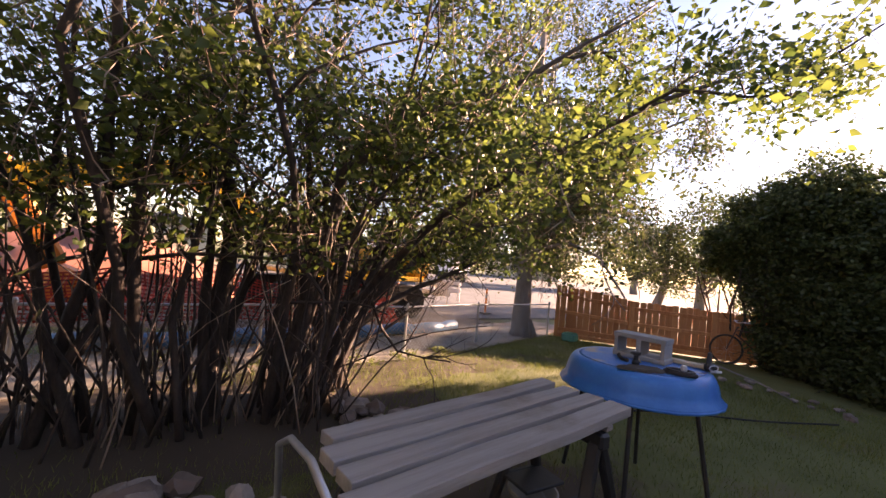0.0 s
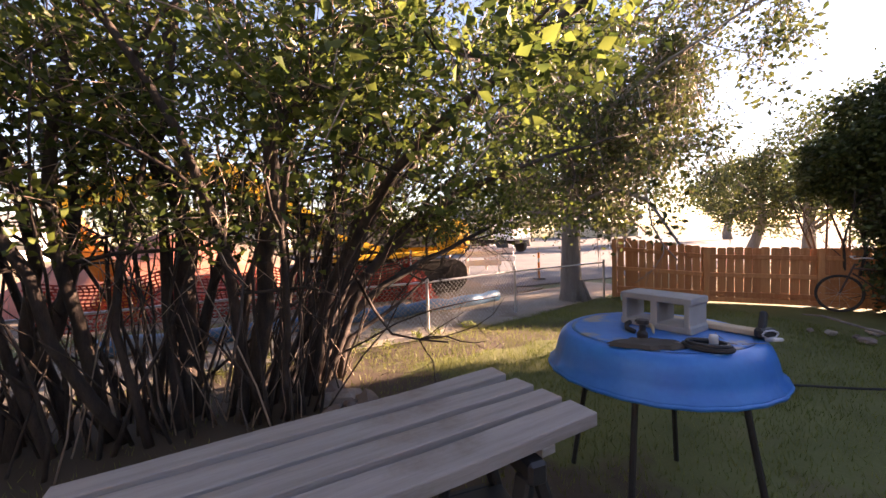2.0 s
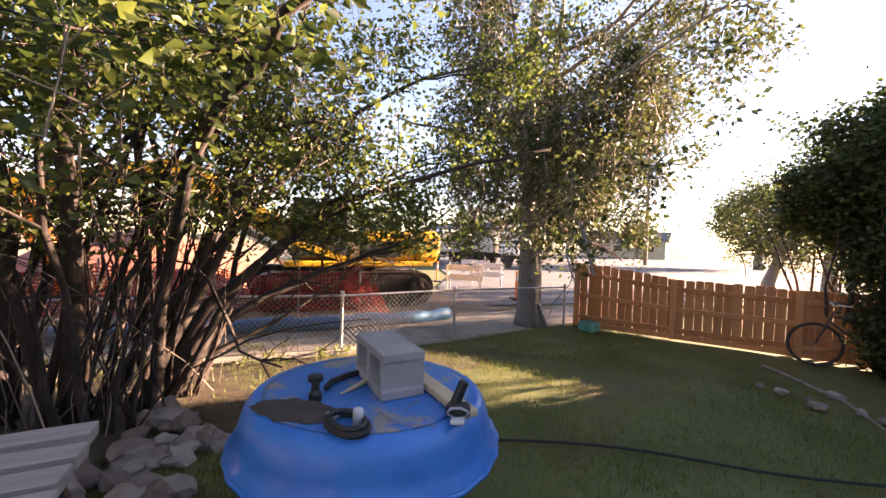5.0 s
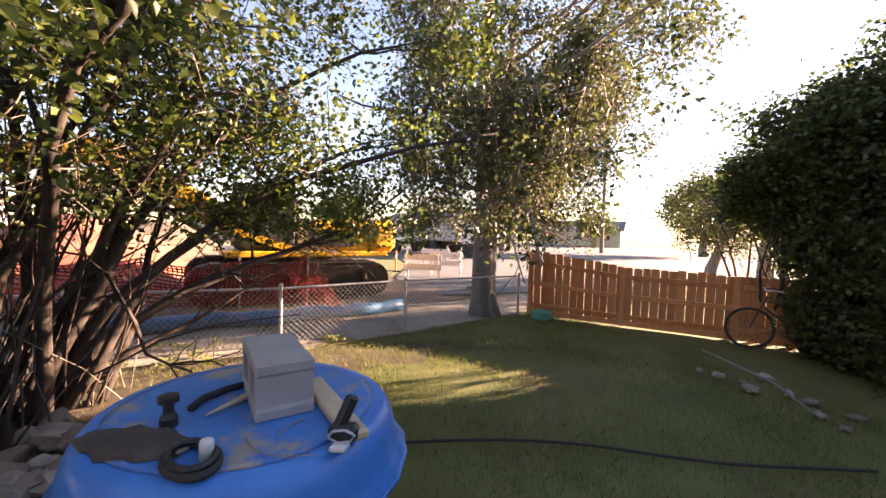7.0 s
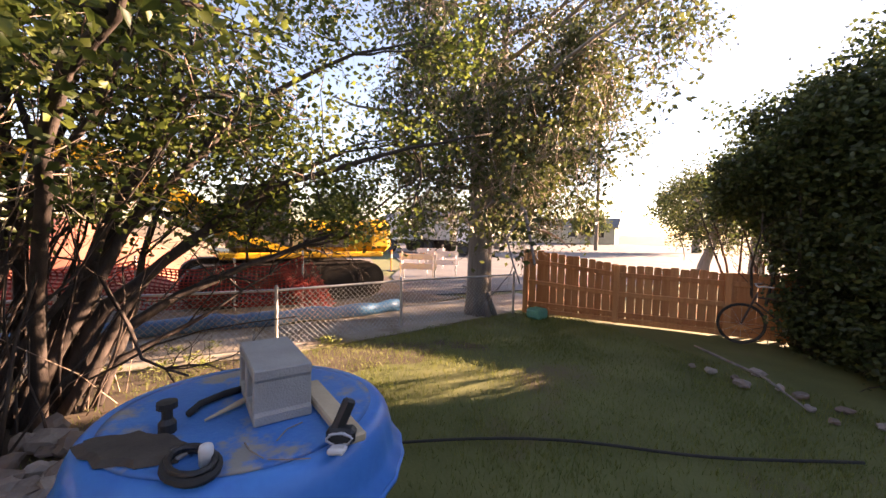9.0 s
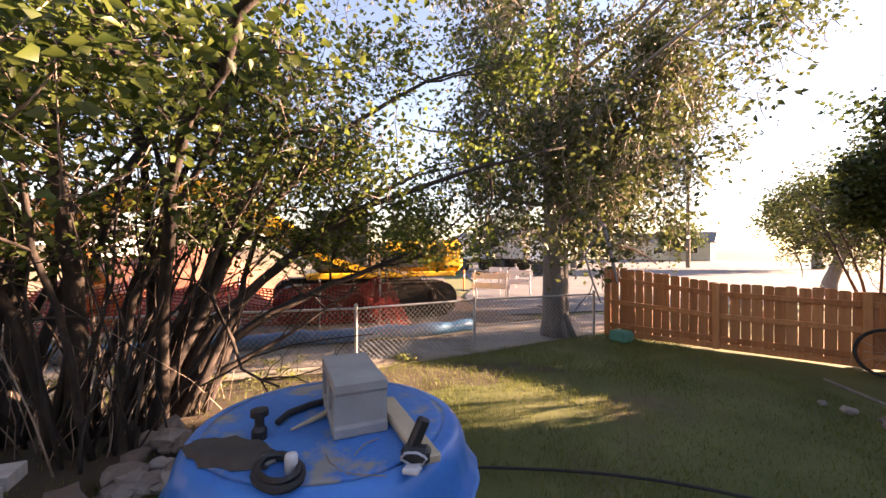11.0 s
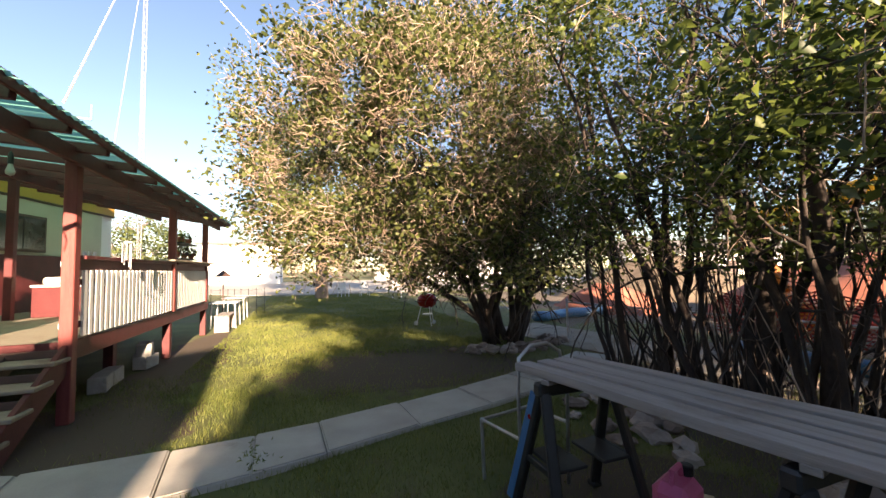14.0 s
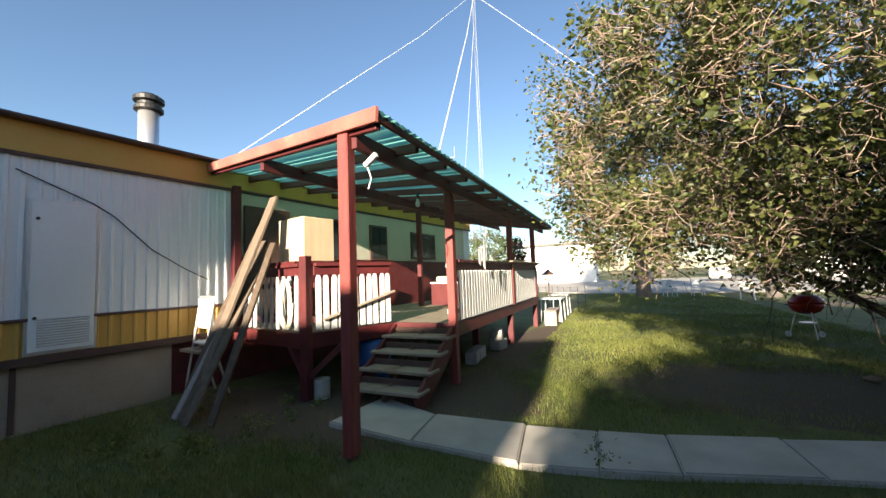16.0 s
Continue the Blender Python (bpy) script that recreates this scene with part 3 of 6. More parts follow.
# ---- porch ----
def porch():
    pz = 0.84
    p = empty("porch", "dark red timber porch with white picket railings", "porch")
    deck = [(-3.4, 1.42), (-1.55, 1.05), (-0.98, 2.3), (0.0, 2.3), (0.04, 8.3), (-2.5, 8.3)]
    bm = bmesh.new()
    f = bm.faces.new([bm.verts.new((x, y, pz)) for x, y in deck])
    r = bmesh.ops.extrude_face_region(bm, geom=[f])
    bmesh.ops.translate(bm, vec=(0, 0, -0.04), verts=[v for v in r["geom"] if isinstance(v, bmesh.types.BMVert)])
    bmesh.ops.recalc_face_normals(bm, faces=bm.faces)
    part("deck", bm, M["tread"], p, "worn plywood deck")
    for a, b in zip(deck, deck[1:5]):
        part("rim_board", beam((*a, pz - 0.10), (*b, pz - 0.10), 0.05, 0.2), M["red"], p)
    # standing posts: floor to roof
    posts = [(0, 0, 0, 2.82), (0, 2.3, 0, 2.8), (0.04, 5.5, pz, 2.8), (0.05, 7.95, pz, 2.8)]
    for x, y, z0, z1 in posts:
        # these posts catch the sun, so they get the brightened red
        part("post", box((0.115, 0.115, z1 - z0), (x, y, (z0 + z1) / 2), bevel=0.008), M["red_post"], p)
    part("post", box((0.12, 0.12, 1.85), (-1.55, 1.06, 0.92), bevel=0.008), M["red"], p)
    part("post", box((0.1, 0.1, 2.4), (-2.05, 5.2, 2.0)), M["red"], p)
    for dx, dy in ((0.42, 0.3), (-0.42, 0.1)):
        part("brace", beam((-1.55, 1.06, 0.25), (-1.55 + dx, 1.06 + dy, 0.72), 0.07, 0.07), M["red"], p)
    for x, y in ((0.04, 5.5), (0.04, 8.2), (-0.3, 4.2)):
        part("pier_post", box((0.12, 0.12, 0.72), (x - 0.06, y, 0.36)), M["red"], p)
    # railings
    def railing(a, b, n, z=pz, cap=True, h=0.72):
        a, b = Vector((*a, 0)), Vector((*b, 0))
        ang = math.degrees(math.atan2((b - a).y, (b - a).x))
        up = Vector((0, 0, 1))
        part("rail", beam(a + up * (z + 0.16), b + up * (z + 0.16), 0.035, 0.07), M["red"], p)
        part("rail", beam(a + up * (z + h - 0.1), b + up * (z + h - 0.1), 0.035, 0.07), M["red"], p)
        if cap:
            part("rail_cap", beam(a + up * (z + h + 0.17), b + up * (z + h + 0.17), 0.14, 0.045), M["red"], p)
            part("rail", beam(a + up * (z + h + 0.09), b + up * (z + h + 0.09), 0.035, 0.12), M["red"], p)
        w = 0.07
        bm = bmesh.new()
        prof = [(-w / 2, 0), (w / 2, 0), (w / 2, h - 0.05), (w / 4, h), (-w / 4, h), (-w / 2, h - 0.05)]
        fa = [bm.verts.new((x, -0.01, zz)) for x, zz in prof]
        fb = [bm.verts.new((x, 0.01, zz)) for x, zz in prof]
        bm.faces.new(fa)
        bm.faces.new(fb[::-1])
        for k in range(6):
            bm.faces.new((fa[(k + 1) % 6], fa[k], fb[k], fb[(k + 1) % 6]))
        me = mesh_of("picket", bm, M["white"])
        nrm = Vector(((b - a).y, -(b - a).x, 0)).normalized() * 0.035
        for k in range(n):
            c = a + (b - a) * ((k + 0.5) / n) + nrm
            share("picket", me, p, Matrix.Translation((c.x, c.y, z + 0.03)) @ pose(0, 0, 0, 0, 0.8 * math.sin(k * 3.7), ang))

    railing((-3.1, 1.38), (-1.63, 1.08), 10)
    railing((-1.49, 1.14), (-1.0, 2.22), 11)
    railing((0.0, 2.45), (0.04, 5.4), 24)
    railing((0.04, 5.6), (0.05, 8.2), 24)
    part("rail_shelf", beam((0.1, 5.0, pz + 0.93), (0.12, 8.3, pz + 0.93), 0.24, 0.03), M["tread"], p)
    # stairs
    part("stringer", beam((0.0, 1.18, 0.02), (0.0, 2.34, 0.72), 0.05, 0.26), M["red"], p)
    part("stringer", beam((-0.95, 1.18, 0.02), (-0.95, 2.34, 0.72), 0.05, 0.26), M["red"], p)
    part("stringer", beam((-0.48, 1.22, 0.0), (-0.48, 2.34, 0.68), 0.05, 0.2), M["brown_trim"], p)
    for k in range(4):
        y, z = 1.24 + k * 0.285, 0.17 + k * 0.168
        part("tread", box((1.06, 0.29, 0.04), (-0.475, y + 0.02, z), bevel=0.008), M["tread"], p)
        part("riser", box((1.0, 0.03, 0.07), (-0.475, y + 0.16, z + 0.06)), M["brown_trim"], p)
    # roof: three long beams, cross purlins, corrugated panels, fascia
    def at(u, y):
        """Point of the roof plane: u 0 at the outer edge, 1 at the house."""
        y0 = -0.16 + 1.31 * u
        xi = -3.61 + (y - 1.15) * 0.129
        return Vector((0.43 + (xi - 0.43) * u, y0 + (8.9 - y0) * ((y + 0.15) / 9.05), 2.85 + 0.50 * u))

    for u in (0.08, 0.52, 0.98):
        part("roof_beam", beam(at(u, -0.1) - Vector((0, 0, 0.13)), at(u, 8.85) - Vector((0, 0, 0.13)), 0.06, 0.16), M["red"], p)
    for k in range(14):
        y = -0.1 + k * 0.685
        part("purlin", beam(at(0, y) - Vector((0, 0, 0.05)), at(1, y) - Vector((0, 0, 0.05)), 0.055, 0.10), M["red"], p)
    # front fascia faces the sun; its paler red holds that light
    part("fascia", beam(at(-0.01, -0.17), at(1.0, -0.17), 0.04, 0.13), M["red_sunlit"], p, "red fascia with sunlight painted into its lighter colour")
    part("fascia", beam(at(-0.005, -0.17), at(-0.005, 8.9), 0.035, 0.1), M["red"], p)
    for j in range(9):
        y0, y1 = -0.14 + j * 1.0, 0.84 + j * 1.0
        cols = 26
        vs, fs = [], []
        for i in range(cols + 1):
            y = y0 + (y1 - y0 + 0.05) * i / cols
            for u in (-0.02, 0.5, 1.0):
                q = at(u, y)
                vs.append((q.x, q.y, q.z + 0.018 + 0.011 * math.cos(i * math.pi * 0.72) + 0.004 * (j % 2)))
        for i in range(cols):
            for m in range(2):
                s = i * 3 + m
                fs.append((s, s + 1, s + 4, s + 3))
        sheet("roof_panel", M["panel_green"], vs, fs, p, "translucent green corrugated panel")
    return p


porch()


# ---- trees ----
def lilac_stems():
    """The many-stemmed lilac behind the work table."""
    rng = np.random.default_rng(11)
    t = empty("lilac_bush", "tall many-stemmed lilac with thin dark trunks and sparse leaves", "bush", (6.7, -0.3, 0))
    off = Vector((6.7, -0.3, 0))
    wood, tips, low = Wood(), [], []
    spots = [(6.35, 1.35), (6.5, 1.15), (6.55, 0.85), (6.7, 0.55), (6.6, 0.25), (6.75, 0.0), (6.6, -0.25), (6.85, -0.3), (6.7, -0.6), (6.95, -0.75), (6.8, -0.95), (7.0, -1.1), (7.15, -1.3), (6.85, -1.35), (7.2, -1.6), (6.5, -0.75), (6.45, 0.55), (7.05, 0.3), (6.35, -0.1), (6.6, 1.5), (7.15, -0.9), (6.4, -1.1), (7.3, -1.25), (6.9, 0.9)]
    for i, (x, y) in enumerate(spots):
        r = rng.uniform(0.03, 0.058)
        lean = Vector((rng.uniform(-0.35, 0.25), (y + 0.3) * 0.16 + rng.uniform(-0.22, 0.22), 1))
        pts = wander(rng, (x - off.x, y - off.y, -0.05), lean, rng.uniform(3.4, 5.0), 9, 0.12, 0.03)
        wood.limb(pts, r, r * 0.35, 7)
        branch_out(rng, wood, pts, r * 0.7, tips, 3, 1.5, 0.75, 4, 0.03, 5, 0.36)
    limbs = [
        ([(6.8, -0.25, 0), (6.78, -0.3, 1.0), (6.75, -0.3, 1.9), (6.65, -0.15, 2.3), (6.62, -0.3, 2.9), (6.55, -0.45, 3.9), (6.5, -0.5, 5.0)], 0.10),
        ([(7.2, -1.3, 0), (7.3, -1.6, 0.55), (7.5, -2.2, 0.95), (7.7, -3.1, 1.35), (7.9, -4.0, 1.7), (8.1, -5.0, 2.5)], 0.07),
        ([(7.2, -1.3, 0), (7.2, -1.7, 0.9), (7.2, -2.4, 1.55), (7.17, -3.06, 2.07), (6.95, -4.5, 2.6), (6.8, -5.4, 2.8)], 0.075),
        ([(7.0, -1.3, 0), (6.6, -1.5, 1.1), (5.9, -1.9, 1.9), (5.2, -2.3, 2.4), (4.65, -2.95, 2.9), (4.3, -3.7, 3.35), (4.1, -4.6, 3.75), (4.15, -5.6, 4.0)], 0.055),
        ([(6.9, -0.9, 0), (6.8, -1.2, 1.2), (6.6, -1.7, 2.2), (6.44, -2.23, 3.17), (6.1, -2.9, 4.1), (5.9, -3.6, 5.2)], 0.04),
        ([(6.7, -0.8, 0), (6.35, -1.0, 1.4), (5.95, -1.15, 2.35), (5.6, -1.4, 2.75), (5.2, -2.05, 3.05), (4.85, -2.8, 3.6), (4.7, -3.5, 4.2)], 0.075),
        ([(7.1, -1.4, 0), (7.3, -2.0, 1.2), (7.6, -2.9, 2.1), (7.8, -3.8, 2.6), (8.0, -4.8, 2.9)], 0.05),
        ([(6.9, -1.2, 0), (7.0, -1.9, 1.6), (7.1, -2.8, 2.8), (7.2, -3.9, 3.6), (7.2, -5.0, 4.0)], 0.055),
        ([(7.25, -1.4, 0), (7.35, -1.75, 0.35), (7.6, -2.5, 0.75), (7.8, -3.3, 1.3)], 0.045),
        ([(6.4, 0.1, 0), (6.0, 0.4, 1.4), (5.4, 0.6, 2.6), (4.8, 0.3, 3.6), (4.3, -0.5, 4.3)], 0.045),
    ]
    for pts, r in limbs:
        fine = []
        for a, b in zip(pts, pts[1:]):
            a, b = Vector(a) - off, Vector(b) - off
            for k in range(3):
                fine.append(a.lerp(b, k / 3) + Vector(rng.normal(size=3)) * 0.018)
        fine.append(Vector(pts[-1]) - off)
        wood.limb(fine, r, r * 0.1, 8)
        branch_out(rng, wood, fine, r * 0.55, low, 3, 1.05, 0.75, 5, 0.0, 5, 0.42)
    # thin dark suckers among the trunks
    for _ in range(110):
        x, y = spots[rng.integers(len(spots))]
        pts = wander(rng, (x - off.x + rng.normal() * 0.16, y - off.y + rng.normal() * 0.16, -0.03), (rng.normal() * 0.22 - 0.05, (y + 0.3) * 0.1 + rng.normal() * 0.22, 1), rng.uniform(1.2, 3.4), 6, 0.14)
        r = rng.uniform(0.008, 0.02)
        wood.limb(pts, r, r * 0.35, 5)
    # dry whips round the foot
    twig = Wood()
    for _ in range(70):
        x, y = spots[rng.integers(len(spots))]
        pts = wander(rng, (x - off.x + rng.normal() * 0.2, y - off.y + rng.normal() * 0.2, -0.02), (rng.normal() * 0.2, rng.normal() * 0.2, 1), rng.uniform(0.6, 2.7), 5, 0.15)
        twig.limb(pts, rng.uniform(0.004, 0.009), 0.002, 4)
    for k in rng.integers(len(tips), size=3600):
        p = tips[k]
        if p[2] > 1.5:
            d = Vector(rng.normal(size=3)) * 0.12 + Vector((0, 0, 0.08))
            twig.limb([p, Vector(p) + d * 0.6 + Vector(rng.normal(size=3)) * 0.015, Vector(p) + d * 1.5], 0.0055, 0.002, 3)
    wood.make("trunk", M["bark"], t)
    twig.make("twig", M["twig"], t, kind="stuff")
    c = np.array([tuple(p) for p in tips])
    c = c[(c[:, 2] > 1.55)]
    c = np.concatenate([c + rng.normal(size=c.shape) * 0.10 for _ in range(6)])
    keep = rng.random(len(c)) < min(1.0, 30000 / len(c))
    d = np.array([tuple(p) for p in low])
    d = d[d[:, 2] > 1.6]
    d = np.concatenate([d + rng.normal(size=d.shape) * 0.11 for _ in range(8)])
    c = np.concatenate([c[keep], d[rng.random(len(d)) < min(1.0, 22000 / len(d))]])
    leaf_cloud("crown", c, 0.064, M["leaf"], t, rng, slim=0.66)
    return t


def lilac_round():
    """The rounded older lilac with masses of dry seed heads."""
    rng = np.random.default_rng(23)
    off = Vector((6.25, 4.35, 0))
    t = empty("lilac_bush", "old rounded lilac with pale dry seed heads among the leaves", "bush", tuple(off))
    wood, tips = Wood(), []
    for i in range(20):
        a = i * 2.4
        x, y = 0.42 * math.cos(a) * rng.uniform(0.2, 1), 0.5 * math.sin(a) * rng.uniform(0.2, 1)
        r = rng.uniform(0.05, 0.085)
        pts = wander(rng, (x, y, -0.05), (x * 1.2 + rng.normal() * 0.16, y * 1.2 + rng.normal() * 0.16, 1.0), rng.uniform(3.0, 4.6), 8, 0.14, 0.0)
        wood.limb(pts, r, r * 0.4, 7)
        branch_out(rng, wood, pts, r * 0.7, tips, 3, 1.5, 0.85, 4, 0.0, 5, 0.42)
    wood.make("trunk", M["bark"], t)
    # leaf shell: an uneven dome with gaps
    pts = []
    while len(pts) < 2300:
        d = rng.normal(size=3)
        d /= np.linalg.norm(d)
        k = 0.84 + 0.46 * noise.noise(Vector(d) * 1.9) + 0.26 * noise.noise(Vector(d) * 4.5)
        rad = k * rng.uniform(0.66, 1.0)
        q = np.array((d[0] * 4.2, d[1] * 3.6, d[2] * 3.6)) * rad + np.array((-1.3, 0.6, 4.1))
        if q[2] > 1.3 and noise.noise(Vector(q) * 1.1) > -0.14:
            pts.append(q)
    heart = np.array(pts)
    c = np.concatenate([heart + rng.normal(size=heart.shape) * 0.17 for _ in range(27)])
    inner = np.array([tuple(p) for p in tips])
    inner = inner[rng.integers(len(inner), size=14000)] + rng.normal(size=(14000, 3)) * 0.12
    c = np.concatenate([c, inner[inner[:, 2] > 1.1]])
    leaf_cloud("crown", c, 0.088, M["leaf_b"], t, rng, slim=0.68)
    twig = Wood()
    for q in pts:
        d = Vector((q[0], q[1], (q[2] - 2.2) * 0.8)).normalized()
        for _ in range(9):
            root = Vector(q) * 0.96 + Vector(rng.normal(size=3)) * 0.12
            p = wander(rng, root, d + Vector(rng.normal(size=3)) * 0.8, rng.uniform(0.12, 0.45), 3, 0.4)
            twig.limb(p, 0.0065, 0.003, 3)
    twig.make("seed_head", M["twig"], t, "dry brown seed heads and bare twigs", "stuff")
    return t


def elm():
    """The street tree at the corner of the yard, two trunks and a hanging crown."""
    rng = np.random.default_rng(31)
    off = Vector((9.78, -6.78, 0))
    t = empty("tree", "tall twin-trunked grey-barked tree with a hanging crown", "tree", tuple(off))
    wood, tips = Wood(), []
    a = [Vector(p) for p in ((0, 0, -0.1), (0.02, 0.0, 0.35), (0.03, 0.02, 1.2), (-0.02, 0.05, 2.4), (0.05, 0.1, 4.0), (0.0, 0.1, 6.0), (0.1, 0.0, 8.5))]
    b = [Vector(p) for p in ((0.25, -0.28, -0.1), (0.22, -0.26, 0.5), (0.28, -0.3, 1.6), (0.3, -0.45, 3.0), (0.5, -0.7, 5.0), (0.7, -1.0, 7.5))]
    wood.limb(a, 0.26, 0.06, 12)
    wood.limb(b, 0.17, 0.05, 10)
    for k in range(8):
        w = k * 0.8
        wood.limb([Vector((0.3 * math.cos(w), 0.3 * math.sin(w) - 0.08, -0.1)), Vector((0.16 * math.cos(w), 0.16 * math.sin(w) - 0.05, 0.45))], 0.09, 0.04, 6)
    for k in range(34):
        trunk = a if k % 3 else b
        f = rng.uniform(0.5, 1.0)
        i = min(len(trunk) - 1, max(2, int(f * len(trunk))))
        base = trunk[i - 1].lerp(trunk[i], rng.uniform(0, 1))
        w = k * 2.4
        way = Vector((math.cos(w) - 0.12, math.sin(w) - 0.4, rng.uniform(0.05, 0.7)))
        pts = wander(rng, base, way, rng.uniform(1.8, 4.2), 7, 0.16, -0.02)
        wood.limb(pts, 0.055, 0.015, 6)
        branch_out(rng, wood, pts, 0.035, tips, 3, 1.3, 0.8, 4, -0.06, 4, 0.25)
    wood.make("trunk", M["bark_grey"], t)
    c = np.array([tuple(p) for p in tips])
    c = c[c[:, 2] > 1.55]
    hang = c.copy()
    hang[:, 2] -= rng.uniform(0, 0.5, len(c))
    c = np.concatenate([c + rng.normal(size=c.shape) * 0.13 for _ in range(5)] + [hang + rng.normal(size=c.shape) * 0.1])
    keep = rng.random(len(c)) < min(1.0, 110000 / len(c))
    leaf_cloud("crown", c[keep], 0.085, M["leaf_tree"], t, rng, droop=0.6)
    twig = Wood()
    for _ in range(5200):
        p = tips[rng.integers(len(tips))]
        if p.z > 2:
            twig.limb(wander(rng, p, (rng.normal() * 0.5, rng.normal() * 0.5, -1), rng.uniform(0.2, 0.7), 3, 0.3), 0.006, 0.003, 3)
    twig.make("hanging_twig", M["twig"], t, "pale hanging dead twigs", "stuff")
    return t


def hedge():
    """Tall dark bushes in front of the wooden fence, on round behind the yard."""
    rng = np.random.default_rng(47)
    lumps = [(7.0, -10.7, 2.5, 0.85), (6.4, -10.8, 2.95, 1.2), (5.75, -11.0, 3.05, 1.4), (5.0, -10.9, 2.95, 1.4), (4.2, -10.6, 2.75, 1.3), (3.4, -10.4, 2.3, 1.2), (2.6, -10.4, 1.75, 1.0), (1.9, -10.5, 1.2, 0.95), (1.1, -10.6, 1.05, 1.0), (6.15, -10.8, 1.55, 0.8), (5.9, -10.5, 0.5, 0.6), (5.6, -10.8, 1.6, 0.85), (5.2, -10.6, 1.5, 0.95), (4.5, -10.2, 1.4, 0.95), (3.8, -9.9, 1.2, 0.9), (5.3, -10.3, 0.5, 0.65), (4.7, -9.9, 0.5, 0.7), (4.1, -9.6, 0.45, 0.7), (3.2, -9.4, 0.45, 0.8), (2.3, -9.6, 0.45, 0.8)]
    for x, y, z, r in lumps:
        t = empty("hedge_bush", "tall dark unclipped bush in front of the fence", "bush", (x, y, 0), group="hedge bushes")
        wood, tips = Wood(), []
        for k in range(9):
            a = k * 2.4
            pts = wander(rng, (0.2 * math.cos(a), 0.2 * math.sin(a), -0.05), (math.cos(a) * 0.22, math.sin(a) * 0.22, 1), max(z - 0.3, 0.4), 7, 0.06)
            wood.limb(pts, 0.032, 0.01, 6)
            branch_out(rng, wood, pts, 0.018, tips, 2, 0.6, 0.7, 4, 0.0, 4, 0.4)
        wood.make("trunk", M["bark"], t)
        out = []
        while len(out) < 9500 * (r / 1.5) ** 1.5:
            d = rng.normal(size=3)
            d /= np.linalg.norm(d)
            k = 0.86 + 0.5 * noise.noise(Vector(d) * 2.0 + Vector((x, y, 0))) + 0.3 * noise.noise(Vector(d) * 5 + Vector((y, x, 0)))
            q = np.array((d[0] * r, d[1] * r, d[2] * r * 0.95)) * k * rng.uniform(0.55, 1.06) + np.array((0, 0, z))
            if q[2] > (0.03 if z < 0.6 else 1.6 if x > 6.5 else 1.3 if z > 2.8 else 0.4) and noise.noise(Vector(q) * 2 + Vector((x, 0, 0))) > -0.12:
                out.append(q)
        c = np.array(out)
        c = np.concatenate([c, c + rng.normal(size=c.shape) * 0.08, c + rng.normal(size=c.shape) * 0.12])
        leaf_cloud("crown", c, 0.078, M["leaf_hedge"], t, rng, slim=0.7)


lilac_stems()
lilac_round()
elm()
hedge()


# ---- work table on two sawhorses ----
TZ = 0.915


def work_table():
    t = empty("work_table", "four weathered grey planks laid as a work table", "table")
    ends = [((3.665, -0.63), (3.965, -2.275)), ((3.805, -0.66), (4.105, -2.235)), ((3.945, -0.64), (4.25, -2.20)), ((4.08, -0.67), (4.395, -2.155))]
    for i, (a, b) in enumerate(ends):
        lift = (0.0, 0.006, 0.002, 0.01)[i]
        p, q = Vector((*a, TZ - 0.017 + lift)), Vector((*b, TZ - 0.017 + lift * 0.4))
        bm = bmesh.new()
        bmesh.ops.create_cube(bm, size=1.0)
        bmesh.ops.scale(bm, vec=((0.124, 0.108, 0.112, 0.102)[i], (q - p).length, 0.05), verts=bm.verts)
        bmesh.ops.subdivide_edges(bm, edges=[e for e in bm.edges if abs((e.verts[0].co - e.verts[1].co).y) > 0.5], cuts=14)
        bmesh.ops.bevel(bm, geom=[e for e in bm.edges if e.calc_face_angle(0) > 1.0], offset=0.003, segments=1, affect="EDGES")
        for v in bm.verts:
            v.co.x += 0.008 * noise.noise((v.co.y * 2.2, i * 7.0, 0))
            v.co.z += 0.007 * noise.noise((v.co.y * 1.6, i * 5.0, v.co.x * 8))
        ob = part("plank", bm, M["grey_wood"], t)
        ob.matrix_basis = Matrix.Translation((p + q) / 2) @ pose(0, 0, 0, 0, 0, math.degrees(math.atan2((p - q).y, (p - q).x)) - 90)
    for y in (-0.85, -2.0):
        for x in (3.67 + 0.19 * (-y - 0.65),):
            part("batten", box((0.56, 0.06, 0.03), (x + 0.21, y, TZ - 0.057), (0, 0, 11)), M["grey_wood"], t)


def sawhorse(x, y, strip):
    s = empty("sawhorse", "black folding sawhorse under the planks" + (" with a blue label strip" if strip else ""), "sawhorse", (x, y, 0), group="sawhorses")
    part("top_beam", box((0.6, 0.07, 0.08), (0, 0, TZ - 0.112), bevel=0.012), M["black"], s)
    for sx in (-1, 1):
        for sy in (-1, 1):
            leg = part("leg", beam((sx * 0.25, sy * 0.02, TZ - 0.13), (sx * 0.32, sy * 0.24, 0.0), 0.065, 0.045, 0.01), M["black"], s)
            part("foot", box((0.08, 0.07, 0.04), (sx * 0.32, sy * 0.24, 0.02), bevel=0.01), M["rubber"], leg)
        part("cross_bar", beam((sx * 0.29, -0.15, 0.36), (sx * 0.29, 0.15, 0.36), 0.03, 0.04), M["black"], s)
        part("tray", box((0.2, 0.3, 0.02), (sx * 0.16, 0, 0.38)), M["black"], s)
    if strip:
        part("label_strip", beam((-0.285, 0.045, TZ - 0.14), (-0.352, 0.255, 0.06), 0.012, 0.052), M["pipe_blue"], s, "pale blue label strip")
        part("badge", box((0.012, 0.03, 0.03), (-0.30, 0.085, 0.62)), M["can_red"], s)


work_table()
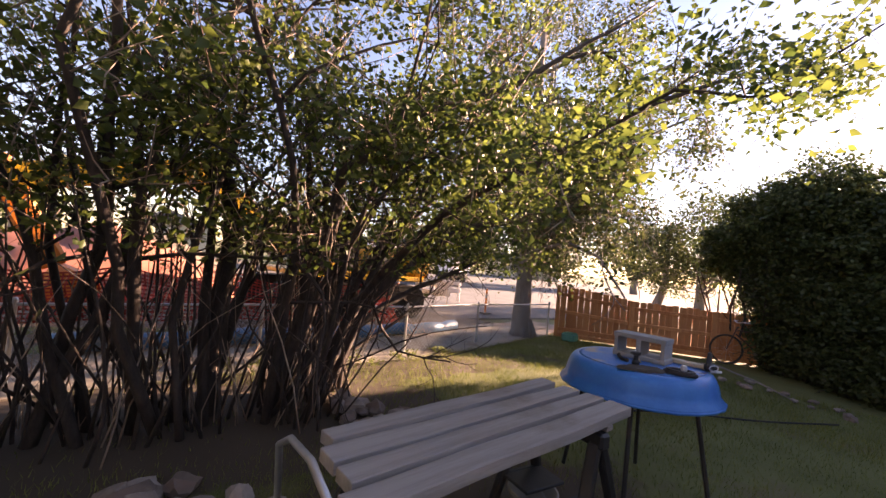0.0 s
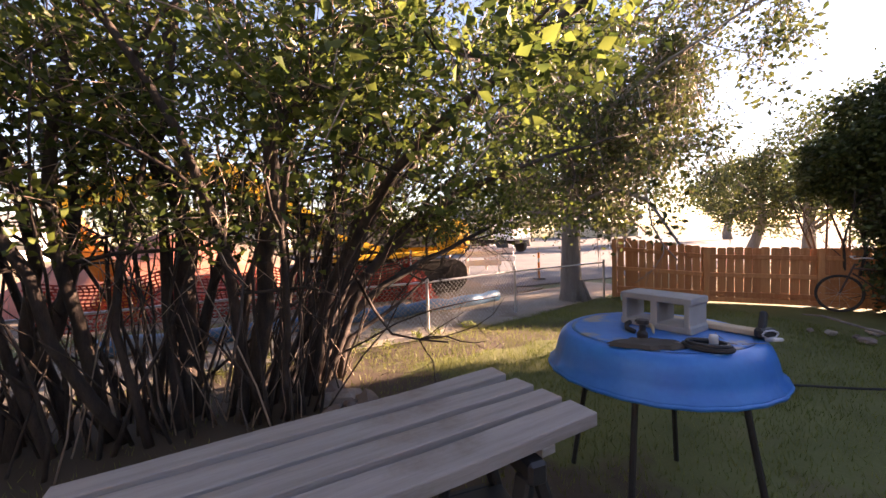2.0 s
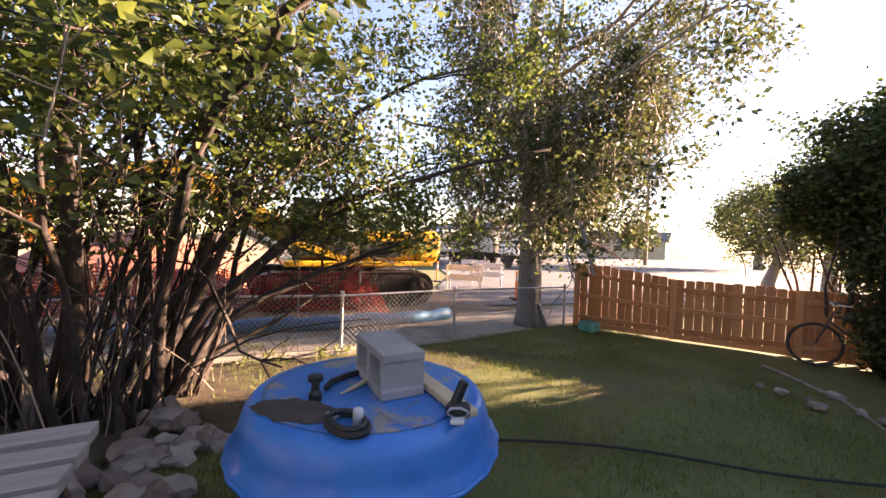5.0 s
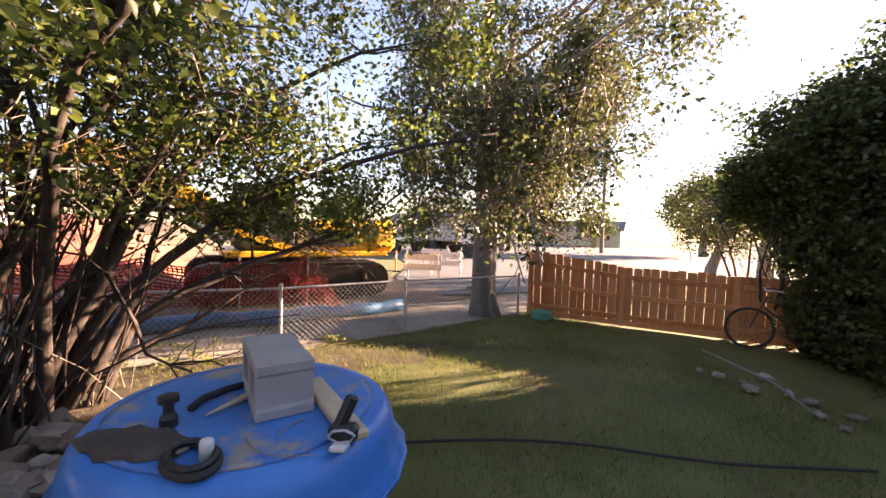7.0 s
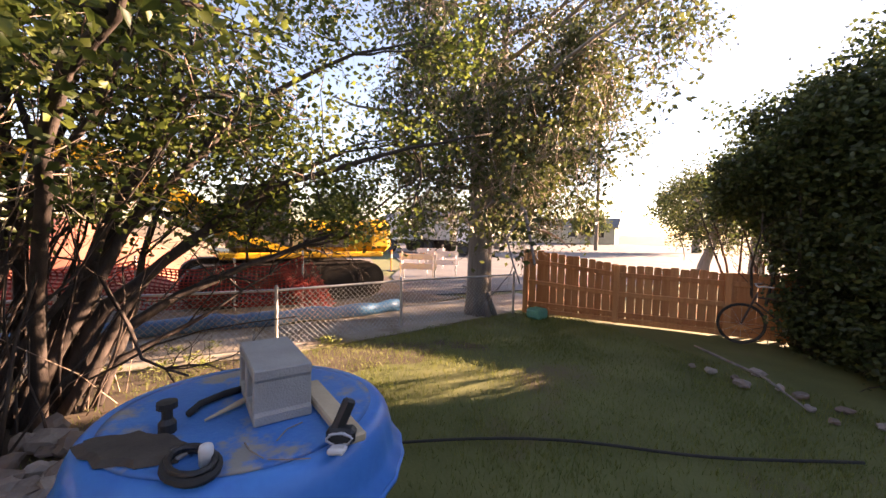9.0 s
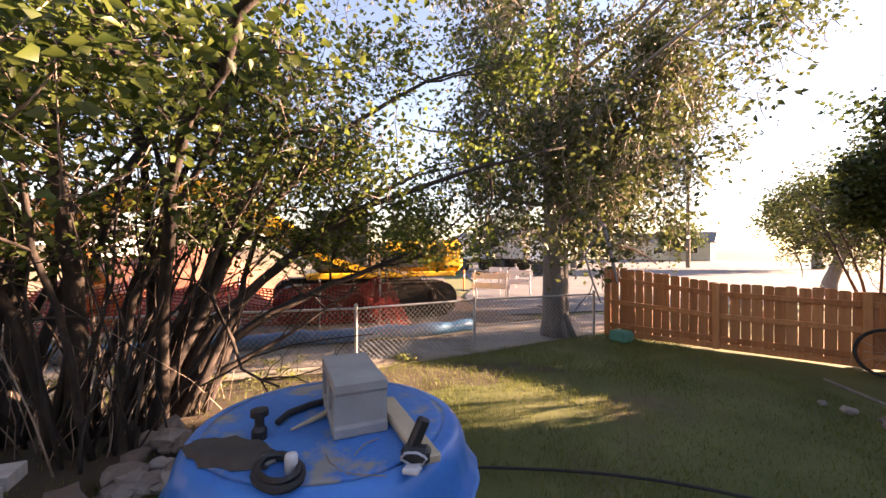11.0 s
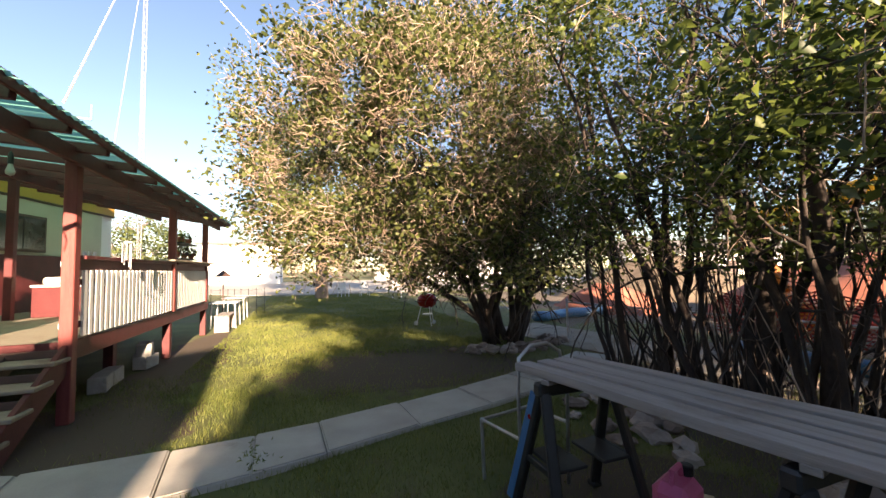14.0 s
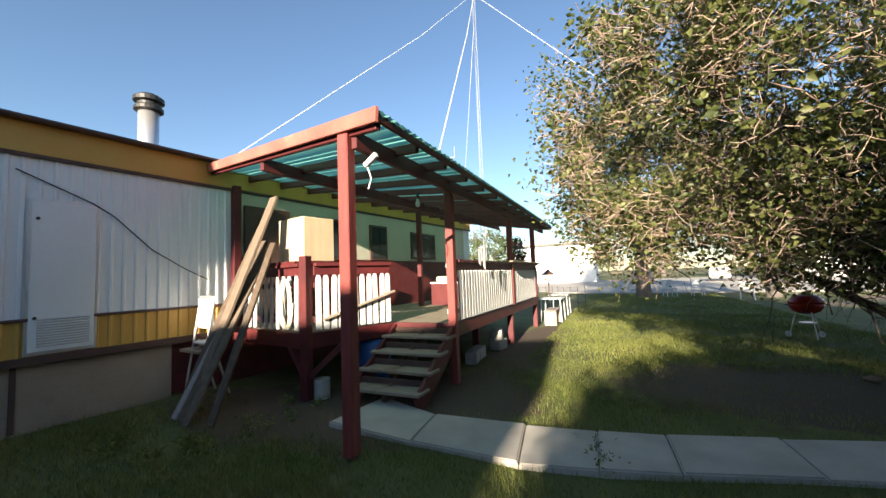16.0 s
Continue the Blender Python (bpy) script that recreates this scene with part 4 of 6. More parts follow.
sawhorse(3.92, -0.85, True)
sawhorse(4.14, -2.0, False)


# ---- blue tub upside down on a stand ----
def blue_tub():
    t = empty("paddling_pool", "dusty blue moulded plastic pool lying upside down on legs", "pool", (4.43, -3.155, 0.065), -20)
    sq = (0.525, 0.55)
    wob = lambda a, r, z: 1 + 0.006 * math.sin(a * 24) * min(1.0, max(0.0, (0.93 - z) * 8)) + 0.007 * math.sin(a * 5 + 0.6)
    part("wall", lathe([(1.0, 0.73), (1.04, 0.738), (1.035, 0.752), (0.985, 0.775), (0.97, 0.82), (0.95, 0.865), (0.925, 0.9), (0.89, 0.924), (0.85, 0.937), (0.80, 0.934)], 96, sq, wobble=wob), M["blue"], t, "", True)
    part("base", lathe([(0.81, 0.936), (0.76, 0.938), (0.5, 0.938), (0.0, 0.938)], 96, sq, wobble=wob), M["blue_top"], t, "dusty upturned base", True)
    part("rim", lathe([(0.98, 0.722), (1.05, 0.726), (1.055, 0.742), (1.0, 0.748)], 96, sq, wobble=wob), M["blue"], t, "", True)
    for x, y in ((0.34, 0.3), (-0.34, 0.3), (0.34, -0.3), (-0.34, -0.3)):
        part("leg", tube([(x * 0.85, y * 0.85, 0.75), (x * 1.15, y * 1.15, -0.065)], 0.016, 8), M["black"], t)
    part("stand_top", box((0.7, 0.7, 0.03), (0, 0, 0.76)), M["black"], t)
    return t


blue_tub()
TUB = 1.004


def cinder_block():
    """A hollow block on its side: shells above and below, three webs, two holes right through."""
    bm = bmesh.new()
    L, W, H = 0.39, 0.19, 0.19
    xs = [-L / 2, -L / 2 + 0.036, -0.018, 0.018, L / 2 - 0.036, L / 2]
    zs = [0, 0.036, 0.04, H - 0.04, H - 0.036, H]
    grid = [[bm.verts.new((x + (0.008 if i == 0 else -0.008 if i == 5 else 0) * (1 < j < 4), -W / 2, z)) for i, x in enumerate(xs)] for j, z in enumerate(zs)]
    faces = [bm.faces.new((grid[j][i], grid[j][i + 1], grid[j + 1][i + 1], grid[j + 1][i])) for j in range(5) for i in range(5) if not (1 <= j <= 3 and i in (1, 3))]
    r = bmesh.ops.extrude_face_region(bm, geom=faces)
    bmesh.ops.translate(bm, vec=(0, W, 0), verts=[v for v in r["geom"] if isinstance(v, bmesh.types.BMVert)])
    bmesh.ops.recalc_face_normals(bm, faces=bm.faces)
    bmesh.ops.bevel(bm, geom=[e for e in bm.edges if e.calc_face_angle(0) > 1.0], offset=0.004, segments=1, affect="EDGES")
    ob = part("cinder_block", bm, M["block"])
    ob.matrix_basis = pose(4.455, -3.235, TUB, 0, 0, 13)
    return tagged(ob, "grey hollow concrete block lying on the blue pool", "concrete block")


cinder_block()


# ---- excavator ----
def excavator():
    e = empty("excavator", "yellow tracked excavator parked on the building site", "excavator", (13.3, -3.0, 0), 14)
    for x in (-1.1, 1.1):
        bm = bmesh.new()
        n, hl, r = 40, 1.75, 0.42
        prof = []
        for k in range(n):
            a = k * math.tau / n
            cy = hl if math.cos(a) > 0 else -hl
            prof.append((cy + r * math.cos(a), 0.42 + r * math.sin(a)))
        sa = [bm.verts.new((x - 0.27, py, pz)) for py, pz in prof]
        sb = [bm.verts.new((x + 0.27, py, pz)) for py, pz in prof]
        bm.faces.new(sa)
        bm.faces.new(sb[::-1])
        for k in range(n):
            bm.faces.new((sa[(k + 1) % n], sa[k], sb[k], sb[(k + 1) % n]))
        tr = part("track", bm, M["track"], e, "dirty steel crawler track")
        shoe = mesh_of("track_shoe", box((0.6, 0.16, 0.035)), M["track"])
        for k in range(30):
            y = -1.7 + k * 0.117
            for z in (0.85, 0.0):
                share("track_shoe", shoe, tr, pose(x, y, z + 0.0))
        for y in (-1.75, 1.75):
            part("idler", lathe([(0.3, -0.02), (0.3, 0.04), (0.12, 0.06), (0.0, 0.06)], 20), M["track"], tr).matrix_basis = pose(x - 0.28, y, 0.42, 0, -90, 0)
        for k in range(5):
            part("roller", lathe([(0.1, 0), (0.1, 0.05), (0, 0.05)], 12), M["track"], tr).matrix_basis = pose(x - 0.27, -1.0 + k * 0.5, 0.16, 0, -90, 0)
    part("undercarriage", box((1.8, 1.6, 0.4), (0, 0, 0.62), bevel=0.06), M["track"], e)
    part("slew_ring", lathe([(0.6, 0.8), (0.6, 0.98)], 24), M["black"], e)
    part("deck", box((2.5, 3.7, 0.14), (0, -0.35, 1.04), bevel=0.03), M["yellow"], e)
    part("counterweight", box((2.5, 0.75, 0.85), (0, -2.1, 1.5), bevel=0.16), M["yellow"], e, "rounded yellow counterweight")
    part("engine_hood", box((2.4, 1.5, 0.75), (0.05, -1.0, 1.48), bevel=0.08), M["yellow"], e)
    part("side_panel", box((0.04, 1.1, 0.4), (-1.19, -0.75, 1.42), bevel=0.01), M["black"], e)
    cab = part("cab", box((0.95, 1.3, 1.4), (-0.7, 0.65, 1.8), bevel=0.12), M["black"], e, "dark operator cab")
    part("cab_window", box((0.02, 0.6, 0.75), (-1.185, 0.45, 2.2), bevel=0), M["glass"], cab)
    part("cab_window", box((0.02, 0.5, 1.1), (-1.185, 1.1, 2.0), bevel=0), M["glass"], cab)
    part("cab_stripe", box((0.02, 1.3, 0.14), (-1.186, 0.75, 1.35), (18, 0, 0), bevel=0), M["yellow"], cab)
    boom = part("boom", beam((0.1, 1.0, 1.5), (0.1, 3.6, 3.1), 0.4, 0.55, 0.05), M["yellow"], e)
    part("boom_tip", beam((0.1, 3.5, 3.1), (0.1, 6.2, 2.4), 0.38, 0.45, 0.05), M["yellow"], boom)
    part("ram", tube([(0.1, 1.4, 1.2), (0.1, 3.3, 2.5)], 0.07, 10), M["steel"], boom)
    arm = part("stick", beam((0.1, 6.4, 2.7), (0.1, 5.5, 0.9), 0.3, 0.4, 0.05), M["orange"], e)
    part("bucket", box((1.0, 0.8, 0.7), (0.1, 5.3, 0.5), (25, 0, 0), bevel=0.1), M["orange"], arm)
    return e


excavator()


# ---- things on the upturned pool ----
def on_pool():
    bm = bmesh.new()
    n = 26
    ring = [bm.verts.new((0.17 * math.cos(k * math.tau / n) * (1 + 0.18 * math.sin(k * 1.3)), 0.085 * math.sin(k * math.tau / n) * (1 + 0.15 * math.cos(k * 2.1)), 0)) for k in range(n)]
    top = [bm.verts.new((v.co.x * 0.8, v.co.y * 0.8, 0.016)) for v in ring]
    for k in range(n):
        bm.faces.new((ring[k], ring[(k + 1) % n], top[(k + 1) % n], top[k]))
    bm.faces.new(top)
    ob = part("mud_cake", bm, M["sand"])
    ob.matrix_basis = pose(4.22, -2.87, TUB + 0.002, 0, 0, 62)
    tagged(ob, "dark patch of dried mud on the blue pool", "mud")
    # battery lamp head with a loop of strap
    h = empty("head_torch", "black head torch with a coiled elastic strap", "torch", (4.06, -3.05, TUB), 30)
    loop = [(0.085 * math.cos(a) * 1.1, 0.06 * math.sin(a), 0.014) for a in (k * math.tau / 20 for k in range(21))]
    part("strap", tube(loop, 0.012, 6), M["rubber"], h)
    part("strap", tube([(x * 0.86, y * 0.86, 0.03) for x, y, z in loop], 0.009, 6), M["black"], h)
    part("white_knob", lathe([(0.018, 0.0), (0.019, 0.045), (0.016, 0.055), (0, 0.057)], 14), M["white"], h, "white plastic knob", True).location = (-0.02, -0.03, 0.01)
    v = empty("tap_fitting", "black plastic tap fitting", "fitting", (4.31, -2.93, TUB))
    part("body", lathe([(0.026, 0), (0.026, 0.03), (0.016, 0.045), (0.016, 0.075), (0.03, 0.08), (0.03, 0.1), (0, 0.102)], 12), M["black"], v)
    part("lever", box((0.07, 0.016, 0.014), (0.01, 0, 0.085)), M["black"], v)
    ob = part("wood_offcut", box((0.13, 0.035, 0.012)), M["grey_wood"])
    ob.matrix_basis = pose(4.17, -2.97, TUB + 0.008, 0, 0, 45)
    tagged(ob, "small grey wooden offcut on the pool", "wood")
    ob = part("stake", tube([(0, 0, 0), (0.09, -0.09, 0.006), (0.13, -0.12, 0.006)], [0.004, 0.011, 0.011], 8), M["new_wood"])
    ob.matrix_basis = pose(4.33, -3.03, TUB + 0.012)
    tagged(ob, "pale pointed wooden stake on the pool", "stake")
    ob = part("hose_piece", tube([(4.40, -2.97, TUB + 0.013), (4.47, -2.99, TUB + 0.014), (4.54, -3.06, TUB + 0.014), (4.58, -3.13, TUB + 0.013)], 0.013, 8), M["rubber"], None, "", True)
    tagged(ob, "short piece of black rubber hose on the pool", "hose")
    b = part("pale_board", box((0.5, 0.075, 0.03), bevel=0.006), M["new_wood"])
    b.matrix_basis = pose(4.28, -3.43, TUB + 0.018, 0, 0, 14)
    tagged(b, "short pale sawn board lying beside the block", "board")
    c = empty("clamp", "black and grey spring clamp at the end of the board", "clamp", (4.06, -3.45, TUB), -20)
    part("jaw", box((0.05, 0.09, 0.05), (0, 0, 0.03), bevel=0.012), M["black"], c)
    part("handle", beam((0.0, 0.02, 0.03), (0.03, -0.02, 0.13), 0.03, 0.04, 0.008), M["black"], c)
    part("spring", tube([(-0.03, 0.04 * math.cos(k), 0.03 + 0.02 * math.sin(k)) for k in range(10)], 0.004, 6), M["steel"], c)
    part("pad", box((0.06, 0.05, 0.018), (-0.05, 0.0, 0.01), (0, 15, 0), bevel=0.006), M["white"], c, "white plastic pad")
    for k, (x, y, a) in enumerate(((4.1, -3.2, 30), (4.18, -3.3, -40), (4.02, -3.3, 75))):
        ob = part("straw", tube([(-0.06, 0, 0), (0, 0.012, 0.006), (0.06, 0, 0.002)], 0.0022, 4), M["twig"])
        ob.matrix_basis = pose(x, y, TUB + 0.004, 0, 0, a)
        tagged(ob, "dry grass stalk on the blue plastic", "grass stalk", "dry stalks")


on_pool()


# ---- under and round the table ----
def under_table():
    g = empty("fuel_can", "faded pink plastic fuel can with a black cap", "fuel can", (4.25, -1.25, 0.09), 20)
    part("body", box((0.26, 0.2, 0.27), (0, 0, 0.135), bevel=0.045), M["pink"], g)
    part("handle", tube([(-0.08, 0, 0.26), (-0.07, 0, 0.33), (0.04, 0, 0.33), (0.06, 0, 0.26)], 0.016, 8), M["pink"], g)
    part("cap", lathe([(0.035, 0), (0.035, 0.05), (0.03, 0.055), (0, 0.056)], 14), M["black"], g).location = (0.09, -0.02, 0.27)
    for k, (x, y, a, z, n) in enumerate(((4.25, -1.35, 35, 0.025, "red"), (4.1, -1.7, 28, 0.025, "orange"), (4.3, -1.55, 30, 0.065, "board"), (3.95, -1.3, 32, 0.025, "board"), (4.4, -1.3, 40, 0.065, "new_wood"))):
        ob = part("plank", box((0.14, 1.1 - 0.08 * k, 0.035), bevel=0.006), M[n])
        ob.matrix_basis = pose(x, y, z, 0, 0, a - 90)
        tagged(ob, {"red": "dark red painted plank on the ground", "orange": "orange painted plank under the table", "board": "old brown plank under the table", "new_wood": "pale sawn plank under the table"}[n], "plank", "planks under the table")
    b = empty("bucket", "grey plastic bucket under the table", "bucket", (4.35, -2.05, 0))
    part("body", lathe([(0.11, 0), (0.145, 0.26), (0.155, 0.265), (0.155, 0.285), (0.14, 0.285), (0.105, 0.02), (0, 0.02)], 24), M["concrete"], b, "", True)
    part("bail", tube([(0.15 * math.cos(a), 0.03, 0.27 + 0.08 * math.sin(a)) for a in (k * math.pi / 10 for k in range(11))], 0.004, 6), M["steel"], b)
    w = empty("garden_chair", "tubular steel chair frame standing behind the table", "chair", (3.87, -0.57, 0), 12)
    part("back_frame", tube([(-0.22, 0, 0), (-0.24, 0.0, 0.7), (-0.2, 0.03, 0.93), (-0.08, 0.04, 1.0), (0.08, 0.04, 1.0), (0.2, 0.03, 0.93), (0.24, 0, 0.7), (0.22, 0, 0)], 0.013, 8), M["steel"], w, "", True)
    part("seat_frame", tube([(-0.24, 0, 0.42), (-0.24, 0.4, 0.42), (0.24, 0.4, 0.42), (0.24, 0, 0.42)], 0.013, 8), M["steel"], w)
    for x in (-0.24, 0.24):
        part("leg", tube([(x, 0.38, 0), (x, 0.4, 0.42)], 0.013, 8), M["steel"], w)


under_table()


def stone(name, x, y, r, seed, label, group, z=0.0, material="stone"):
    rng = random.Random(seed)
    bm = bmesh.new()
    bmesh.ops.create_icosphere(bm, subdivisions=2, radius=r)
    sx, sy, sz = rng.uniform(0.8, 1.35), rng.uniform(0.7, 1.1), rng.uniform(0.5, 0.8)
    for v in bm.verts:
        k = 1 + 0.6 * noise.noise(v.co * (1.3 / r) + Vector((seed * 3.1, 0, 0)))
        v.co = Vector((v.co.x * sx * k, v.co.y * sy * k, v.co.z * sz * k))
    ob = part(name, bm, M[material])
    ob.matrix_basis = pose(x, y, z + r * 0.3, 0, 0, rng.uniform(0, 360))
    return tagged(ob, label, "stone", group)


rs = random.Random(8)
for k in range(46):
    a = -2.75 + k * 0.062 + rs.uniform(-0.05, 0.05)
    d = rs.uniform(0.75, 1.15)
    stone("stone", 6.2 + 1.15 * d * math.cos(a), 4.3 + 0.95 * d * math.sin(a), rs.uniform(0.06, 0.15), k, "rough pinkish field stone ringing the old lilac", "stones round the lilac")
for k in range(14):
    stone("stone", 5.55 + rs.uniform(-0.4, 0.5), -1.9 + rs.uniform(-0.45, 0.55), rs.uniform(0.07, 0.15), 60 + k, "rough grey stone heaped by the lilac stems", "stones behind the table")
for k in range(16):
    stone("stone", 6.0 + rs.uniform(-0.25, 0.9) - k * 0.03, -1.5 + rs.uniform(-0.5, 0.2) - k * 0.02, rs.uniform(0.06, 0.13), 90 + k, "reddish field stone at the edge of the lilac bed", "stones of the lilac bed")
for k in range(13):
    stone("stone", 6.1 - k * 0.15 + rs.uniform(-0.12, 0.12), -8.35 + rs.uniform(-0.35, 0.3) + k * 0.03, rs.uniform(0.035, 0.09), 120 + k, "pale stone edging the hedge bed", "stones along the hedge")
for k in range(18):
    stone("stone", 5.1 + rs.uniform(-0.3, 0.5), 0.2 + rs.uniform(-0.9, 0.6), rs.uniform(0.06, 0.14), 150 + k, "pale stone beside the lilac bed", "stones by the path")


# ---- kettle grill ----
def kettle_grill():
    g = empty("kettle_grill", "red enamelled kettle barbecue on three legs", "grill", (5.55, 7.28, 0))
    part("bowl", lathe([(0.0, 0.48), (0.12, 0.49), (0.22, 0.55), (0.27, 0.64), (0.275, 0.69)], 28), M["can_red"], g, "", True)
    lid = part("lid", lathe([(0.28, 0.69), (0.27, 0.76), (0.2, 0.84), (0.1, 0.875), (0.0, 0.88)], 28), M["can_red"], g, "", True)
    part("lid_handle", tube([(-0.05, 0, 0.87), (-0.04, 0, 0.92), (0.04, 0, 0.92), (0.05, 0, 0.87)], 0.01, 6), M["black"], lid)
    part("vent", lathe([(0.035, 0.872), (0.035, 0.884), (0, 0.885)], 12), M["steel"], lid).location = (0.09, 0.06, -0.015)
    for k in range(3):
        a = 0.6 + k * math.tau / 3
        part("leg", tube([(0.16 * math.cos(a), 0.16 * math.sin(a), 0.54), (0.3 * math.cos(a), 0.3 * math.sin(a), 0.02)], 0.012, 8), M["aluminium"], g)
    for a in (0.6, 0.6 + math.tau / 3):
        part("wheel", lathe([(0.06, -0.02), (0.06, 0.02), (0.02, 0.025), (0, 0.025)], 16), M["white"], g).matrix_basis = pose(0.31 * math.cos(a), 0.31 * math.sin(a), 0.06, 90, 0, 30)
    part("ash_pan", lathe([(0.02, 0.28), (0.13, 0.3), (0.14, 0.32)], 20), M["aluminium"], g)
    for s in (-1, 1):
        part("side_handle", tube([(s * 0.27, -0.05, 0.67), (s * 0.34, -0.04, 0.67), (s * 0.34, 0.04, 0.67), (s * 0.27, 0.05, 0.67)], 0.01, 6), M["black"], g)


kettle_grill()


# ---- bicycle against the hedge ----
def bicycle():
    b = empty("bicycle", "old bicycle leaning at the wooden fence under the hedge", "bicycle", (6.3, -10.2, 0), -46)
    for y in (-0.52, 0.52):
        ring = [(0, y + 0.31 * math.cos(a), 0.33 + 0.31 * math.sin(a)) for a in (k * math.tau / 28 for k in range(29))]
        w = part("wheel", tube(ring, 0.016, 6, cap=False), M["rubber"], b)
        part("rim", tube([(0, y + (p[1] - y) * 0.93, 0.33 + (p[2] - 0.33) * 0.93) for p in ring], 0.008, 5, cap=False), M["track"], w)
        for k in range(12):
            a = k * math.tau / 12
            part("spoke", tube([(0.012 * (-1) ** k, y, 0.33), (0, y + 0.29 * math.cos(a), 0.33 + 0.29 * math.sin(a))], 0.0016, 4), M["steel"], w)
    for p, q in (((0, -0.52, 0.33), (0, -0.08, 0.3)), ((0, -0.52, 0.33), (0, -0.18, 0.72)), ((0, -0.08, 0.3), (0, -0.2, 0.82)), ((0, -0.08, 0.3), (0, 0.36, 0.68)), ((0, -0.18, 0.72), (0, 0.34, 0.76)), ((0, 0.33, 0.84), (0, 0.52, 0.33))):
        part("frame_tube", tube([p, q], 0.015, 8), M["brown_trim"], b)
    part("saddle", box((0.14, 0.24, 0.05), (0, -0.22, 0.86), bevel=0.02), M["black"], b)
    part("handlebar", tube([(-0.27, 0.22, 0.95), (-0.2, 0.32, 0.95), (0, 0.34, 0.92), (0.2, 0.32, 0.95), (0.27, 0.22, 0.95)], 0.012, 8), M["steel"], b)
    part("chain_wheel", lathe([(0.09, -0.004), (0.09, 0.004), (0, 0.005)], 20), M["steel"], b).matrix_basis = pose(0.03, -0.08, 0.3, 0, 90, 0)


bicycle()
ob = part("utility_box", box((0.32, 0.32, 0.2), (0, 0, 0.1), bevel=0.04), M["panel_green"])
ob.matrix_basis = pose(9.1, -7.75, 0, 0, 0, 20)
tagged(ob, "low green plastic utility box by the fence corner", "utility box")
hose = [Vector((5.7 - 0.9 * f - 0.55 * f * f + 0.05 * math.sin(7 * f), -3.9 - 3.3 * f + 0.08 * math.sin(9 * f + 1), 0.03)) for f in (k / 18 for k in range(19))]
tagged(part("garden_hose", tube(hose, 0.012, 8), M["rubber"], None, "", True), "dark garden hose lying across the lawn", "hose")
ob = part("dead_branch", tube([(6.6, -8.7, 0.1), (6.1, -8.2, 0.22), (5.5, -8.3, 0.09), (4.9, -7.9, 0.03)], [0.012, 0.018, 0.016, 0.008], 7), M["bark_grey"], None, "", True)
tagged(ob, "bare fallen branch along the hedge bed", "branch")


